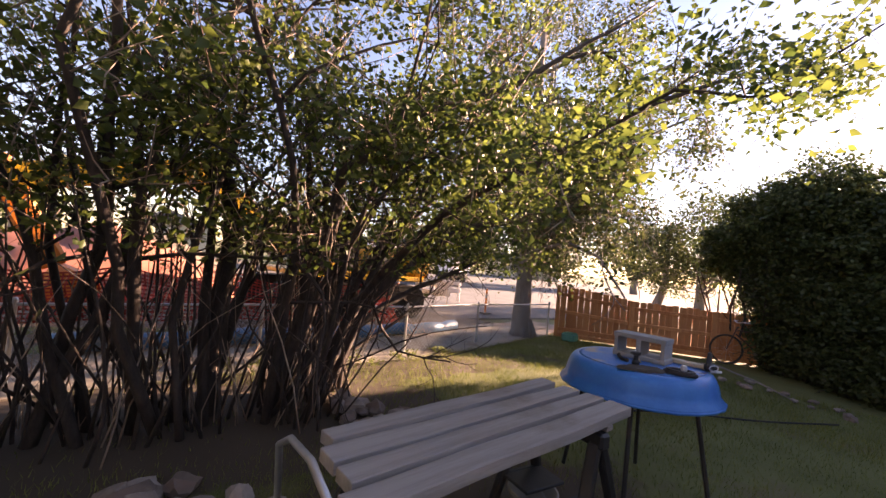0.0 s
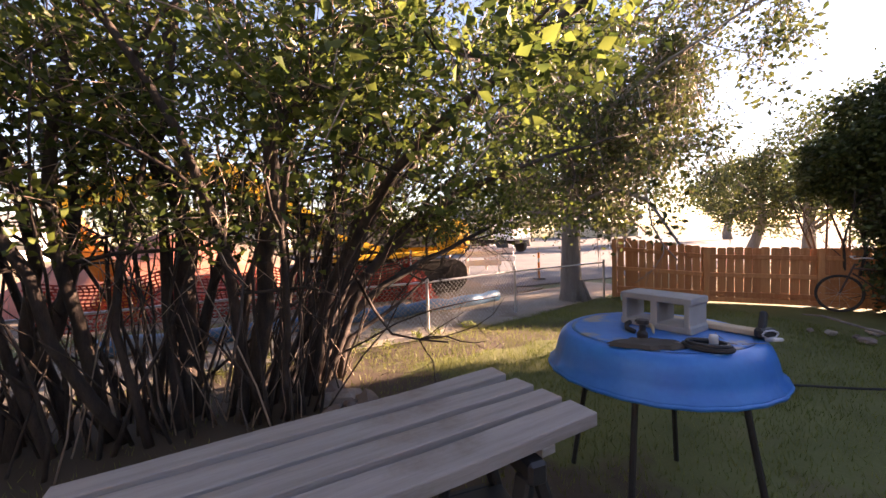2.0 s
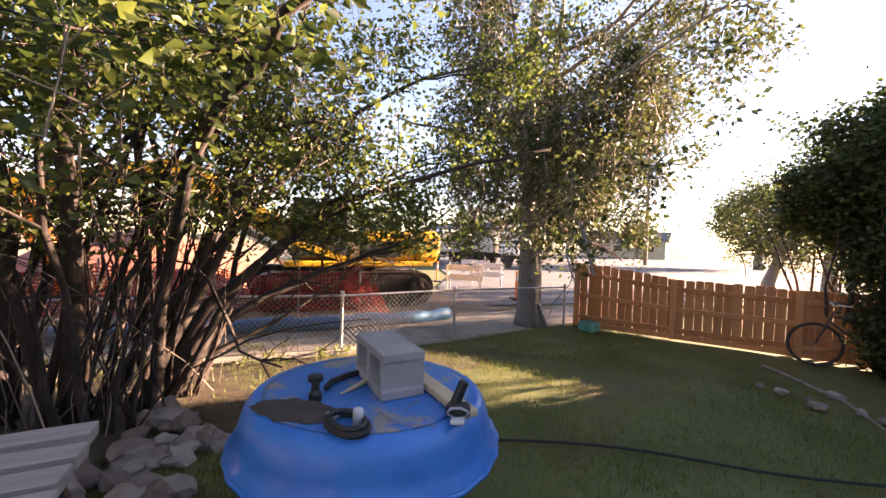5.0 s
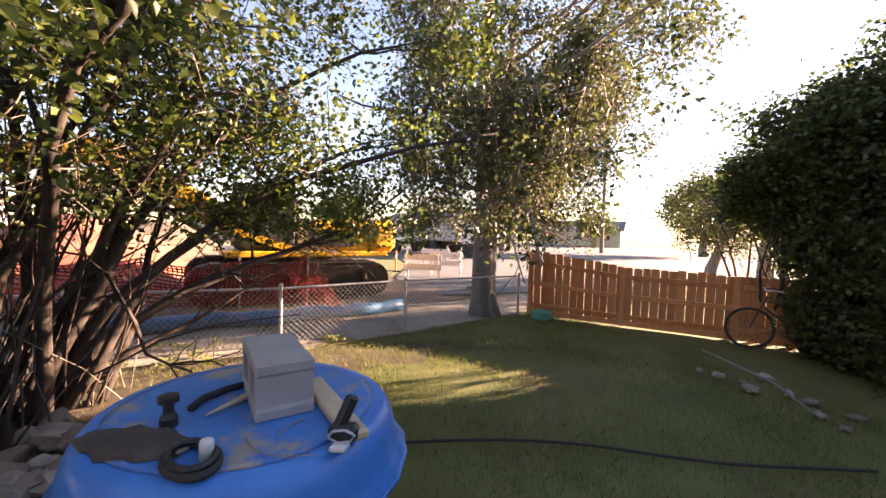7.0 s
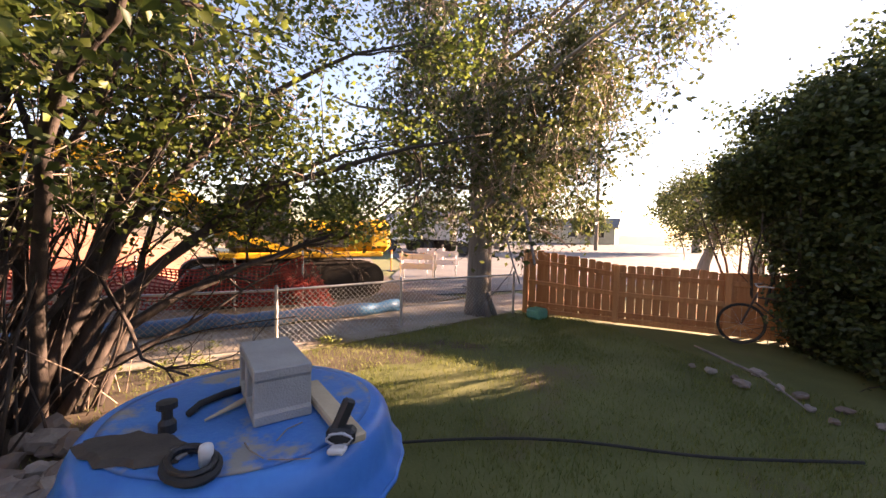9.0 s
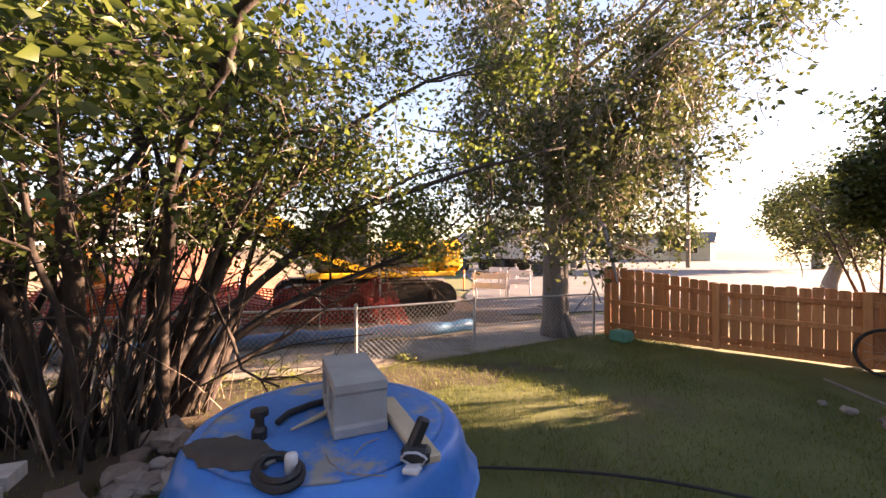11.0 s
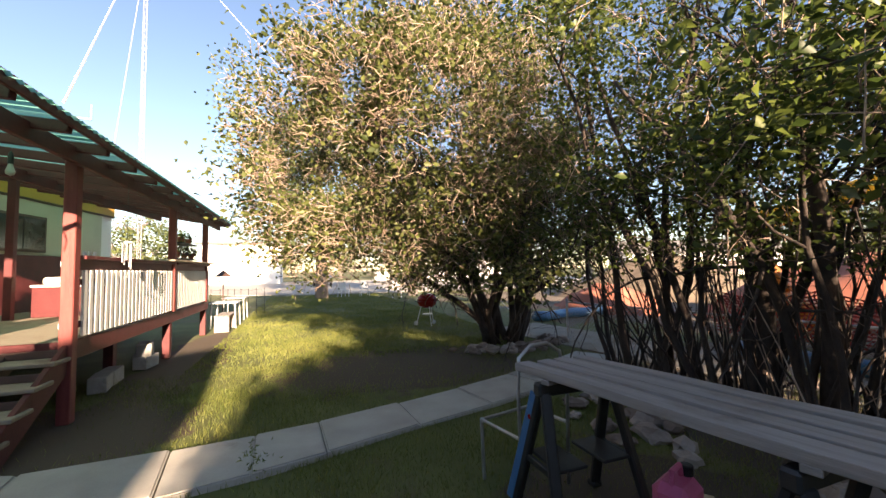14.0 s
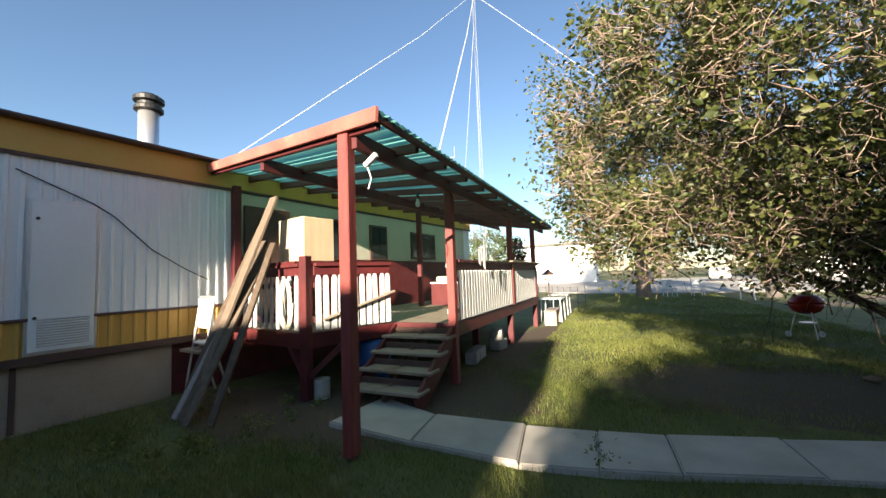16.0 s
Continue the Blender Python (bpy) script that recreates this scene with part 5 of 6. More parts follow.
# ---- clutter at the porch ----
def porch_clutter():
    for k, (bx, by, tx, ty, tz, w, n) in enumerate(((-2.62, 0.12, -2.42, 1.12, 2.32, 0.15, "board"), (-2.48, 0.0, -2.36, 1.1, 2.0, 0.1, "grey_wood"), (-2.3, -0.02, -2.28, 1.08, 2.1, 0.16, "board"), (-2.36, 0.05, -2.12, 1.08, 2.7, 0.17, "board"), (-2.12, -0.1, -2.2, 1.02, 1.95, 0.09, "board"), (-1.86, 0.0, -2.08, 1.02, 2.05, 0.09, "board"))):
        p, q = Vector((bx, by, 0.02)), Vector((tx, ty, tz))
        ob = part("leaning_board", beam(p - p, q - p, w, 0.04, 0.006), M[n])
        ob.location = p
        tagged(ob, {"board": "long brown board leaning on the porch rail", "grey_wood": "weathered grey timber leaning on the porch rail", "new_wood": "wide pale board leaning on the porch rail"}[n], "board", "leaning boards")
    ob = part("plywood_box", box((0.62, 0.5, 0.62), bevel=0.008), M["new_wood"])
    ob.matrix_basis = pose(-1.95, 1.5, 2.1, 0, 0, -12)
    tagged(ob, "pale plywood box standing on the porch rail", "box")
    b = part("rail_ledge", box((1.1, 0.6, 0.05)), M["red"])
    b.matrix_basis = pose(-2.2, 1.45, 1.765, 0, 0, -12)
    tagged(b, "dark red ledge on the porch rail", "shelf")
    s = empty("step_stool", "white folding step chair beside the wall", "step stool", (-3.12, 0.75, 0), -10)
    for x in (-0.2, 0.2):
        part("leg", tube([(x, -0.15, 0.0), (x, 0.05, 1.35)], 0.016, 8), M["aluminium"], s)
        part("leg", tube([(x, 0.25, 0.0), (x, 0.02, 0.75)], 0.016, 8), M["aluminium"], s)
    part("step", box((0.4, 0.22, 0.04), (0, 0.05, 0.72), bevel=0.012), M["white"], s)
    part("backrest", box((0.42, 0.03, 0.42), (0, 0.03, 1.12), bevel=0.03), M["white"], s)
    part("top_bar", tube([(-0.2, 0.05, 1.35), (0.2, 0.05, 1.35)], 0.016, 8), M["aluminium"], s)
    d = empty("barrel", "blue plastic barrel under the porch", "barrel", (-1.25, 2.15, 0))
    part("body", lathe([(0.2, 0), (0.23, 0.05), (0.24, 0.3), (0.23, 0.55), (0.2, 0.62), (0, 0.62)], 24), M["sky_blue_paint"], d, "", True)
    part("lid", lathe([(0.19, 0.62), (0.19, 0.65), (0, 0.655)], 24), M["black"], d)
    for k, (x, y, z, a) in enumerate(((-0.22, 3.6, 0, 10), (-0.25, 3.95, 0, 4), (-0.12, 4.85, 0, -8), (-0.14, 4.87, 0.2, 12), (-0.25, 5.15, 0, 3))):
        ob = part("cinder_block", box((0.2, 0.4, 0.2), (0, 0, 0.1), bevel=0.008), M["block"])
        ob.matrix_basis = pose(x, y, z, 0, 0, a)
        tagged(ob, "grey concrete block under the porch edge", "concrete block", "blocks under the porch")
    ob = part("paint_tin", lathe([(0.1, 0), (0.1, 0.24), (0.105, 0.245), (0.09, 0.25), (0, 0.245)], 20), M["block"])
    ob.location = (-1.42, 1.2, 0)
    tagged(ob, "white paint tin beside the porch post", "tin")
    # on the deck
    c = empty("storage_chest", "dark red chest with folded cloth on the deck", "chest", (-1.4, 5.7, 0.84), -6)
    part("body", box((1.0, 0.55, 0.5), (0, 0, 0.25), bevel=0.01), M["red"], c)
    part("lid", box((1.04, 0.58, 0.04), (0, 0, 0.52), bevel=0.01), M["white"], c, "white lid")
    part("cloth", box((0.42, 0.4, 0.14), (-0.2, -0.02, 0.6), bevel=0.06), M["cream"], c, "folded cream cloth")
    g = empty("baby_gate", "white wooden gate folded back beside the porch post", "gate", (-0.12, 2.42, 0.84), 80)
    for k in range(6):
        part("slat", box((0.05, 0.018, 0.95), (0.05 + k * 0.085, 0, 0.5)), M["white"], g)
    for z in (0.15, 0.82):
        part("rail", box((0.52, 0.02, 0.06), (0.26, 0.018, z)), M["white"], g)
    w = empty("wind_chime", "silver wind chime hanging from the porch roof", "wind chime", (0.18, 3.15, 0))
    part("cord", tube([(0, 0, 2.72), (0, 0, 1.95)], 0.003, 5), M["black"], w)
    part("disc", lathe([(0.06, 1.94), (0.06, 1.96), (0, 1.965)], 16), M["white"], w)
    for k in range(5):
        a = k * math.tau / 5
        part("chime_tube", tube([(0.045 * math.cos(a), 0.045 * math.sin(a), 1.93), (0.045 * math.cos(a), 0.045 * math.sin(a), 1.6 + 0.03 * k)], 0.008, 8), M["aluminium"], w)
    part("sail", lathe([(0.03, 1.5), (0.03, 1.505), (0, 1.506)], 12), M["white"], w)
    l = empty("porch_lamp", "bare bulb hanging under the porch roof", "lamp", (-0.35, 2.0, 0))
    part("holder", lathe([(0.022, 2.62), (0.022, 2.7), (0.01, 2.74), (0, 2.75)], 12), M["black"], l)
    part("bulb", lathe([(0.0, 2.5), (0.03, 2.52), (0.036, 2.55), (0.02, 2.6), (0.015, 2.63)], 14), M["white"], l, "", True)
    f = empty("flood_lamp", "white lamp on the front porch post", "lamp", (0.12, 0.12, 2.55))
    part("bracket", beam((0, 0, 0), (0.14, -0.02, 0.08), 0.04, 0.05), M["white"], f)
    part("cable", tube([(0.02, 0, 0), (0.05, 0.02, -0.12), (0.03, 0.0, -0.22)], 0.007, 6), M["white"], f)
    p = empty("plant_rack", "wire rack with pots at the far end of the porch", "rack", (-0.1, 6.7, 0.84))
    for z in (1.0, 1.32):
        part("shelf", box((0.3, 1.3, 0.02), (0, 0, z)), M["black"], p)
    for y in (-0.65, 0.65):
        part("upright", tube([(0, y, 0), (0, y, 1.5)], 0.01, 6), M["black"], p)
    for k in range(9):
        y = -0.6 + k * 0.15
        part("scroll", tube([(0.1, y + 0.06 * math.cos(a), 1.16 + 0.085 * math.sin(a)) for a in (j * math.tau / 12 for j in range(13))], 0.006, 5, cap=False), M["black"], p)
    rngp = np.random.default_rng(3)
    for k in range(5):
        q = empty("plant_pot", "small potted plant on the porch rack", "plant", (-0.08, 6.2 + k * 0.26, 2.18 if k % 2 else 1.86), group="potted plants")
        part("pot", lathe([(0.05, 0), (0.07, 0.11), (0.075, 0.12), (0.06, 0.12), (0, 0.1)], 14), M["red_earth"], q)
        leaf_cloud("foliage", rngp.normal(size=(70, 3)) * 0.055 + np.array((0, 0, 0.17)), 0.06, M["leaf"], q, rngp)
    r = part("rope", tube([(-1.9 + 0.09 * math.cos(a * 1.0) + 0.004 * a, 1.02, 1.22 + 0.33 * math.sin(a)) for a in (k * 0.45 for k in range(43))], 0.011, 6), M["cream"], None, "", True)
    tagged(r, "coiled pale rope hanging on the porch pickets", "rope")
    ob = part("grab_pole", beam((-1.38, 1.2, 1.0), (-0.9, 2.2, 1.32), 0.045, 0.03), M["tread"])
    tagged(ob, "brown pole fixed slantwise on the railing", "pole")
    cab = [(-3.71, -0.95, 2.86), (-3.62, -0.3, 2.56), (-3.58, -0.1, 2.42), (-3.53, 0.3, 2.02), (-3.47, 0.7, 1.76), (-3.42, 1.0, 1.6)]
    tagged(part("wall_cable", tube(cab, 0.008, 6), M["black"], None, "", True), "black cable sagging across the siding", "cable")
    ob = part("bench", box((0.5, 0.3, 0.04), (0, 0, 0.5)), M["tread"])
    tagged(ob, "plain wooden shelf board at the foot of the wall", "shelf")
    ob.matrix_basis = pose(-3.2, 0.75, 0.12, 0, 0, -7)


porch_clutter()


# ---- far end of the yard ----
def far_yard():
    for k, (x, y) in enumerate(((0.25, 9.6), (0.2, 11.6))):
        t = empty("patio_table", "white slatted garden table beside the porch", "table", (x, y, 0), group="garden tables")
        for j in range(5):
            part("slat", box((0.12, 0.9, 0.025), (-0.28 + j * 0.14, 0, 0.7)), M["white"], t)
        for sx in (-0.28, 0.28):
            for sy in (-0.38, 0.38):
                part("leg", tube([(sx, sy, 0.69), (sx * 1.1, sy * 1.05, 0)], 0.018, 6), M["white"], t)
    b = empty("garden_bench", "low grey wooden bench beside the porch", "bench", (0.35, 8.9, 0))
    for j in range(3):
        part("slat", box((0.1, 1.1, 0.03), (-0.12 + j * 0.12, 0, 0.42)), M["grey_wood"], b)
    for y in (-0.45, 0.45):
        part("leg", box((0.34, 0.05, 0.4), (0, y, 0.2)), M["grey_wood"], b)
    f = empty("bird_feeder", "small roofed bird feeder on a post", "bird feeder", (0.0, 10.6, 0))
    part("post", tube([(0, 0, 0), (0, 0, 1.25)], 0.02, 8), M["brown_trim"], f)
    part("tray", box((0.3, 0.3, 0.04), (0, 0, 1.26)), M["tread"], f)
    part("roof", lathe([(0.26, 1.42), (0.0, 1.62)], 4), M["brown_trim"], f)
    for sx in (-0.1, 0.1):
        part("stud", box((0.02, 0.02, 0.18), (sx, 0, 1.36)), M["tread"], f)
    w = empty("wire_pen", "low dark wire pen at the end of the porch", "fence", (0.0, 13, 0))
    for k in range(8):
        part("stake", tube([(-0.8 + k * 0.25, 0.3 * math.sin(k), 0), (-0.8 + k * 0.25, 0.3 * math.sin(k), 0.95)], 0.01, 6), M["black"], w)
    for z in (0.3, 0.6, 0.9):
        part("strand", tube([(-0.8 + k * 0.25, 0.3 * math.sin(k), z) for k in range(8)], 0.004, 5), M["black"], w)
    for k, (x, y, a) in enumerate(((4.6, 20.6, 20), (5.9, 20.9, 5), (7.3, 18.2, -12))):
        c = empty("garden_chair", "white plastic garden chair on the far lawn", "chair", (x, y, 0), a, group="white garden chairs")
        part("seat", box((0.5, 0.5, 0.04), (0, 0, 0.42), bevel=0.015), M["white"], c)
        part("backrest", box((0.5, 0.04, 0.45), (0, 0.25, 0.65), (-10, 0, 0), bevel=0.015), M["white"], c)
        for sx in (-0.22, 0.22):
            for sy in (-0.22, 0.22):
                part("leg", tube([(sx, sy, 0.41), (sx * 1.1, sy * 1.1, 0)], 0.02, 6), M["white"], c)
    s = empty("white_garage", "plain white garage with a shallow roof past the lawn", "garage", (-5.2, 52, 0))
    part("wall", box((9.5, 7, 5.2), (0, 3.5, 2.6), bevel=0.02), M["stucco"], s)
    part("roof", box((10.2, 7.8, 0.3), (0, 3.5, 5.3), bevel=0.05), M["roofing"], s)
    part("garage_door", box((2.6, 0.08, 2.2), (-2.6, -0.02, 1.1), bevel=0.02), M["white"], s)
    for k in range(4):
        part("panel", box((2.4, 0.03, 0.46), (-2.6, -0.06, 0.3 + k * 0.52)), M["white"], s)
    for k, (x, y, a, n, txt) in enumerate(((11.5, 44, 80, "stucco", "pale parked car at the lane"), (17, 48, 95, "glass", "dark parked car at the lane"), (4.4, 40, 85, "steel", "grey parked car at the lane"))):
        car(x, y, a, n, txt)
    d = empty("white_trailer_home", "long white house beyond the lane", "house", (26, 50, 0), 15)
    part("wall", box((16, 5, 3.0), (0, 2.5, 1.5), bevel=0.02), M["stucco"], d)
    part("roof", box((16.6, 5.6, 0.5), (0, 2.5, 3.2), bevel=0.1), M["roofing"], d)
    for k in range(5):
        win = part("window", box((1.3, 0.1, 1.0), (-6 + k * 3, -0.03, 1.7)), M["white"], d)
        part("pane", box((1.1, 0.06, 0.8), (-6 + k * 3, -0.07, 1.7), bevel=0), M["glass"], win)
    mast = empty("radio_mast", "tall thin lattice radio mast held by guy wires", "mast", (-4.75, 18.3, 0))
    for k in range(3):
        a = k * math.tau / 3
        part("leg", tube([(0.085 * math.cos(a), 0.085 * math.sin(a), 0), (0.085 * math.cos(a), 0.085 * math.sin(a), 23)], 0.010, 5), M["aluminium"], mast)
    z = 0.3
    lv = Wood()
    while z < 23:
        for k in range(3):
            a, b2 = k * math.tau / 3, (k + 1) * math.tau / 3
            lv.limb([Vector((0.085 * math.cos(a), 0.085 * math.sin(a), z)), Vector((0.085 * math.cos(b2), 0.085 * math.sin(b2), z + 0.3))], 0.005, 0.005, 3)
        z += 0.3
    lv.make("lacing", M["aluminium"], mast)
    for x, y, zz, h in ((1.2, -17.0, 3.45, 18.6), (4.5, -15.7, 3.5, 18.3), (13.0, -11, 0.2, 18.6), (-6, 10, 0.1, 17)):
        part("guy_wire", tube([(0, 0, h), ((x - 0) * 0.5, y * 0.5, (h + zz) / 2 - 0.25), (x, y, zz)], 0.012, 4), M["white"], mast)
    a = empty("aerial", "small metal aerial on the porch roof", "aerial", (-0.25, 2.6, 0))
    part("arm", tube([(0, 0, 3.02), (0, 0, 3.35), (0.25, 0.0, 3.33)], 0.012, 6), M["aluminium"], a)
    part("prong", tube([(0.25, 0, 3.33), (0.25, 0.0, 3.5)], 0.008, 6), M["aluminium"], a)


def car(x, y, turn, paint, text, s=1.0):
    c = empty("car", text, "car", (x, y, 0), turn, group="parked cars")
    bm = bmesh.new()
    prof = [(-2.1, 0.35), (2.1, 0.35), (2.15, 0.7), (1.3, 0.88), (0.75, 1.38), (-0.9, 1.4), (-1.6, 0.95), (-2.15, 0.85)]
    fa = [bm.verts.new((px, -0.85, pz)) for px, pz in prof]
    fb = [bm.verts.new((px, 0.85, pz)) for px, pz in prof]
    bm.faces.new(fa)
    bm.faces.new(fb[::-1])
    for k in range(8):
        bm.faces.new((fa[(k + 1) % 8], fa[k], fb[k], fb[(k + 1) % 8]))
    bmesh.ops.bevel(bm, geom=bm.edges[:], offset=0.07, segments=2, affect="EDGES")
    body = part("body", bm, M[paint], c, "", True)
    for sy in (-0.84, 0.84):
        part("window", box((1.5, 0.03, 0.36), (-0.1, sy, 1.14), bevel=0.01), M["glass"], body)
        for px in (-1.35, 1.35):
            wh = part("wheel", lathe([(0.32, -0.1), (0.33, 0), (0.32, 0.1), (0.2, 0.11), (0, 0.1)], 18), M["rubber"], c)
            wh.matrix_basis = pose(px, sy * 0.98, 0.33, 90 if sy < 0 else -90, 0, 0)
            part("hub", lathe([(0.19, 0.11), (0.17, 0.13), (0, 0.13)], 14), M["steel"], wh)


far_yard()


# ---- building site and street ----
def site():
    for k, (pts, r, lab) in enumerate((
            ([(9.25, 1.6), (9.45, -0.4), (9.75, -1.8), (9.9, -3.0)], 0.13, "long pale blue plastic pipe on the ground by the fence"),
            ([(9.85, -2.6), (10.1, -3.6), (10.15, -4.4), (10.55, -5.3)], 0.12, "sagging pale blue pipe end by the fence"),
            ([(8.6, 6.6), (10.2, 6.9), (11.6, 7.2)], 0.14, "pale blue plastic pipe beyond the gap"))):
        line = []
        for a, b in zip(pts, pts[1:]):
            for j in range(4):
                line.append((a[0] + (b[0] - a[0]) * j / 4, a[1] + (b[1] - a[1]) * j / 4, r * 0.95 + 0.02 * math.sin(j * 2.0 + k)))
        line.append((*pts[-1], r * 0.9))
        ob = part("pipe", tube(line, [r * (1 + 0.08 * math.sin(i * 1.7)) for i in range(len(line))], 14), M["pipe_blue"], None, "", True)
        tagged(ob, lab, "pipe")
    # orange safety net on stakes
    n = empty("safety_net", "sagging red-orange plastic safety net round the site", "net")
    posts = [(11.0, -3.45, 1.12), (11.25, -2.2, 0.95), (11.3, -0.6, 1.0), (11.0, 1.2, 1.05), (10.8, 3.0, 1.0)]
    for x, y, h in posts:
        part("stake", tube([(x, y, 0), (x, y, h + 0.1)], 0.02, 6), M["steel"], n)
    vs, fs = [], []

    def strip(a, b, w):
        d = (b - a).normalized()
        side = d.cross(Vector((1, 0.2, 0))).normalized() * w
        k = len(vs)
        for p in (a - side, a + side, b + side, b - side):
            vs.append(tuple(p))
        for p in (a - side, a + side, b + side, b - side):
            vs.append((p.x + 0.004, p.y, p.z))
        fs.extend(((k, k + 1, k + 2, k + 3), (k + 7, k + 6, k + 5, k + 4)))

    for (x0, y0, h0), (x1, y1, h1) in zip(posts, posts[1:]):
        cols = max(6, int(abs(y1 - y0) / 0.075))

        def pt(i, j):
            f = i / cols
            sag = 0.16 * math.sin(f * math.pi)
            z = (h0 + (h1 - h0) * f - sag) * (0.12 + 0.88 * j / 13)
            return Vector((x0 + (x1 - x0) * f + 0.09 * math.sin(j * 0.9 + i * 0.3), y0 + (y1 - y0) * f, z))

        for i in range(cols):
            for j in range(14):
                strip(pt(i, j), pt(i + 1, j), 0.014)
                if j < 13:
                    strip(pt(i, j), pt(i, j + 1), 0.011)
    for i in range(22):
        for j in range(9):
            a = Vector((10.75 + 0.02 * i, -3.45 - 0.03 * i + 0.05 * j, 0.05 + 0.10 * j + 0.03 * math.sin(i)))
            b = a + Vector((0.03, -0.05, 0.02 * math.cos(i * j)))
            strip(a, b, 0.008)
            strip(a, a + Vector((0, 0.05, 0.1)), 0.008)
    tagged(sheet("netting", M["net"], vs, fs, n), "", kind="stuff")
    # heaps
    for x, y, sx, sy, h, m, lab in ((16.5, 2.8, 3.6, 4.2, 1.75, "red_earth", "long heap of reddish dug earth"), (21, 13, 6, 5, 2.2, "dirt", "heap of pale dug earth"), (13.2, 8.5, 1.8, 2.4, 0.9, "red_earth", "low heap of reddish earth"), (24, 3, 5, 4, 1.8, "dirt", "heap of pale dug earth")):
        pts, faces, m2 = [], [], 26
        for j in range(m2 + 1):
            for i in range(m2 + 1):
                u, v = i / m2 * 2 - 1, j / m2 * 2 - 1
                d = math.sqrt(u * u + v * v)
                z = max(-0.05, h * (1 - d ** 1.5) + 0.25 * noise.noise((u * 3 + x, v * 3, 0)) + 0.1 * noise.noise((u * 9, v * 9, x))) if d < 1 else -0.05
                pts.append((x + u * sx, y + v * sy, z - 0.02))
        for j in range(m2):
            for i in range(m2):
                faces.append((j * (m2 + 1) + i, j * (m2 + 1) + i + 1, (j + 1) * (m2 + 1) + i + 1, (j + 1) * (m2 + 1) + i))
        tagged(sheet("earth_mound", M[m], pts, faces, smooth=True), lab, "earth mound", "mounds of earth")
    for x, y, a in ((15.2, -7.2, 60), (16.6, -8.6, 70), (19, -9.0, 65)):
        b = empty("road_barricade", "striped orange and white road barricade", "barricade", (x, y, 0), a, group="barricades")
        for z in (0.45, 0.78):
            board = part("board", box((1.3, 0.03, 0.2), (0, 0, z)), M["white"], b)
            for k in range(4):
                part("stripe", box((0.16, 0.008, 0.19), (-0.48 + k * 0.32, -0.018, z), (0, 25, 0), bevel=0), M["orange"], board)
        for sx in (-0.55, 0.55):
            part("leg", beam((sx, -0.25, 0), (sx, 0, 0.95), 0.04, 0.04), M["steel"], b)
            part("leg", beam((sx, 0.25, 0), (sx, 0, 0.95), 0.04, 0.04), M["steel"], b)
    for x, y in ((13.2, -8.2), (17.8, -6.9)):
        q = empty("traffic_post", "orange and white road marker post", "marker post", (x, y, 0))
        part("base", box((0.3, 0.3, 0.05), (0, 0, 0.025)), M["black"], q)
        part("tube", tube([(0, 0, 0.04), (0, 0, 0.85)], 0.035, 10), M["orange"], q)
        part("band", tube([(0, 0, 0.55), (0, 0, 0.68)], 0.0365, 10), M["white"], q)
    for x, y, a, lab in ((29, -14, 20, "pale tipper truck parked across the street"), (34, -10, 25, "white truck parked across the street")):
        t = empty("truck", lab, "truck", (x, y, 0), a, group="trucks")
        part("chassis", box((6.5, 1.0, 0.3), (0, 0, 0.8)), M["track"], t)
        part("cab", box((1.7, 2.2, 1.7), (-2.6, 0, 1.75), bevel=0.12), M["stucco"], t)
        part("windscreen", box((0.05, 1.8, 0.7), (-3.45, 0, 2.1), bevel=0), M["glass"], t)
        part("tipper_body", box((4.3, 2.3, 1.2), (0.9, 0, 1.6), bevel=0.06), M["concrete"], t)
        for px in (-2.5, 1.2, 2.4):
            for sy in (-1, 1):
                part("wheel", lathe([(0.48, -0.14), (0.5, 0), (0.48, 0.14), (0.25, 0.15), (0, 0.1)], 18), M["rubber"], t).matrix_basis = pose(px, sy * 1.0, 0.5, -90 * sy, 0, 0)
    for x, y, w, d2, h, a, m, lab in ((60, -52, 14, 8, 2.9, 40, "cream", "low tan house across the street"), (60, -22, 16, 9, 3.0, 20, "stucco", "low white house far across the street"), (70, 6, 18, 9, 3.2, 0, "cream", "low house beyond the building site"), (46, 30, 16, 8, 3.0, -30, "stucco", "low white house beyond the site")):
        hs = empty("house", lab, "house", (x, y, 0), a, group="houses across the street")
        part("wall", box((w, d2, h), (0, 0, h / 2), bevel=0.02), M[m], hs)
        bm = bmesh.new()
        e, rg = 0.5, 1.7
        lo = [bm.verts.new(p) for p in ((-w / 2 - e, -d2 / 2 - e, h), (w / 2 + e, -d2 / 2 - e, h), (w / 2 + e, d2 / 2 + e, h), (-w / 2 - e, d2 / 2 + e, h))]
        up = [bm.verts.new(p) for p in ((-w / 2 - e, 0, h + rg), (w / 2 + e, 0, h + rg))]
        for fce in ((lo[0], lo[1], up[1], up[0]), (lo[2], lo[3], up[0], up[1]), (lo[1], lo[2], up[1]), (lo[3], lo[0], up[0]), (lo[3], lo[2], lo[1], lo[0])):
            bm.faces.new(fce)
        part("roof", bm, M["roofing"], hs)
        for sx in (-1, 1):
            for k in range(3):
                win = part("window", box((1.5, 0.1, 1.1), (-w / 3 + k * w / 3, sx * (d2 / 2 + 0.02), 1.6)), M["white"], hs)
                part("pane", box((1.3, 0.06, 0.9), (-w / 3 + k * w / 3, sx * (d2 / 2 + 0.06), 1.6), bevel=0), M["glass"], win)
        part("door", box((0.95, 0.08, 2.05), (w / 6, -d2 / 2 - 0.03, 1.03)), M["brown_trim"], hs)
    p = empty("utility_pole", "tall bare wooden utility pole", "utility pole", (34, -32.5, 0))
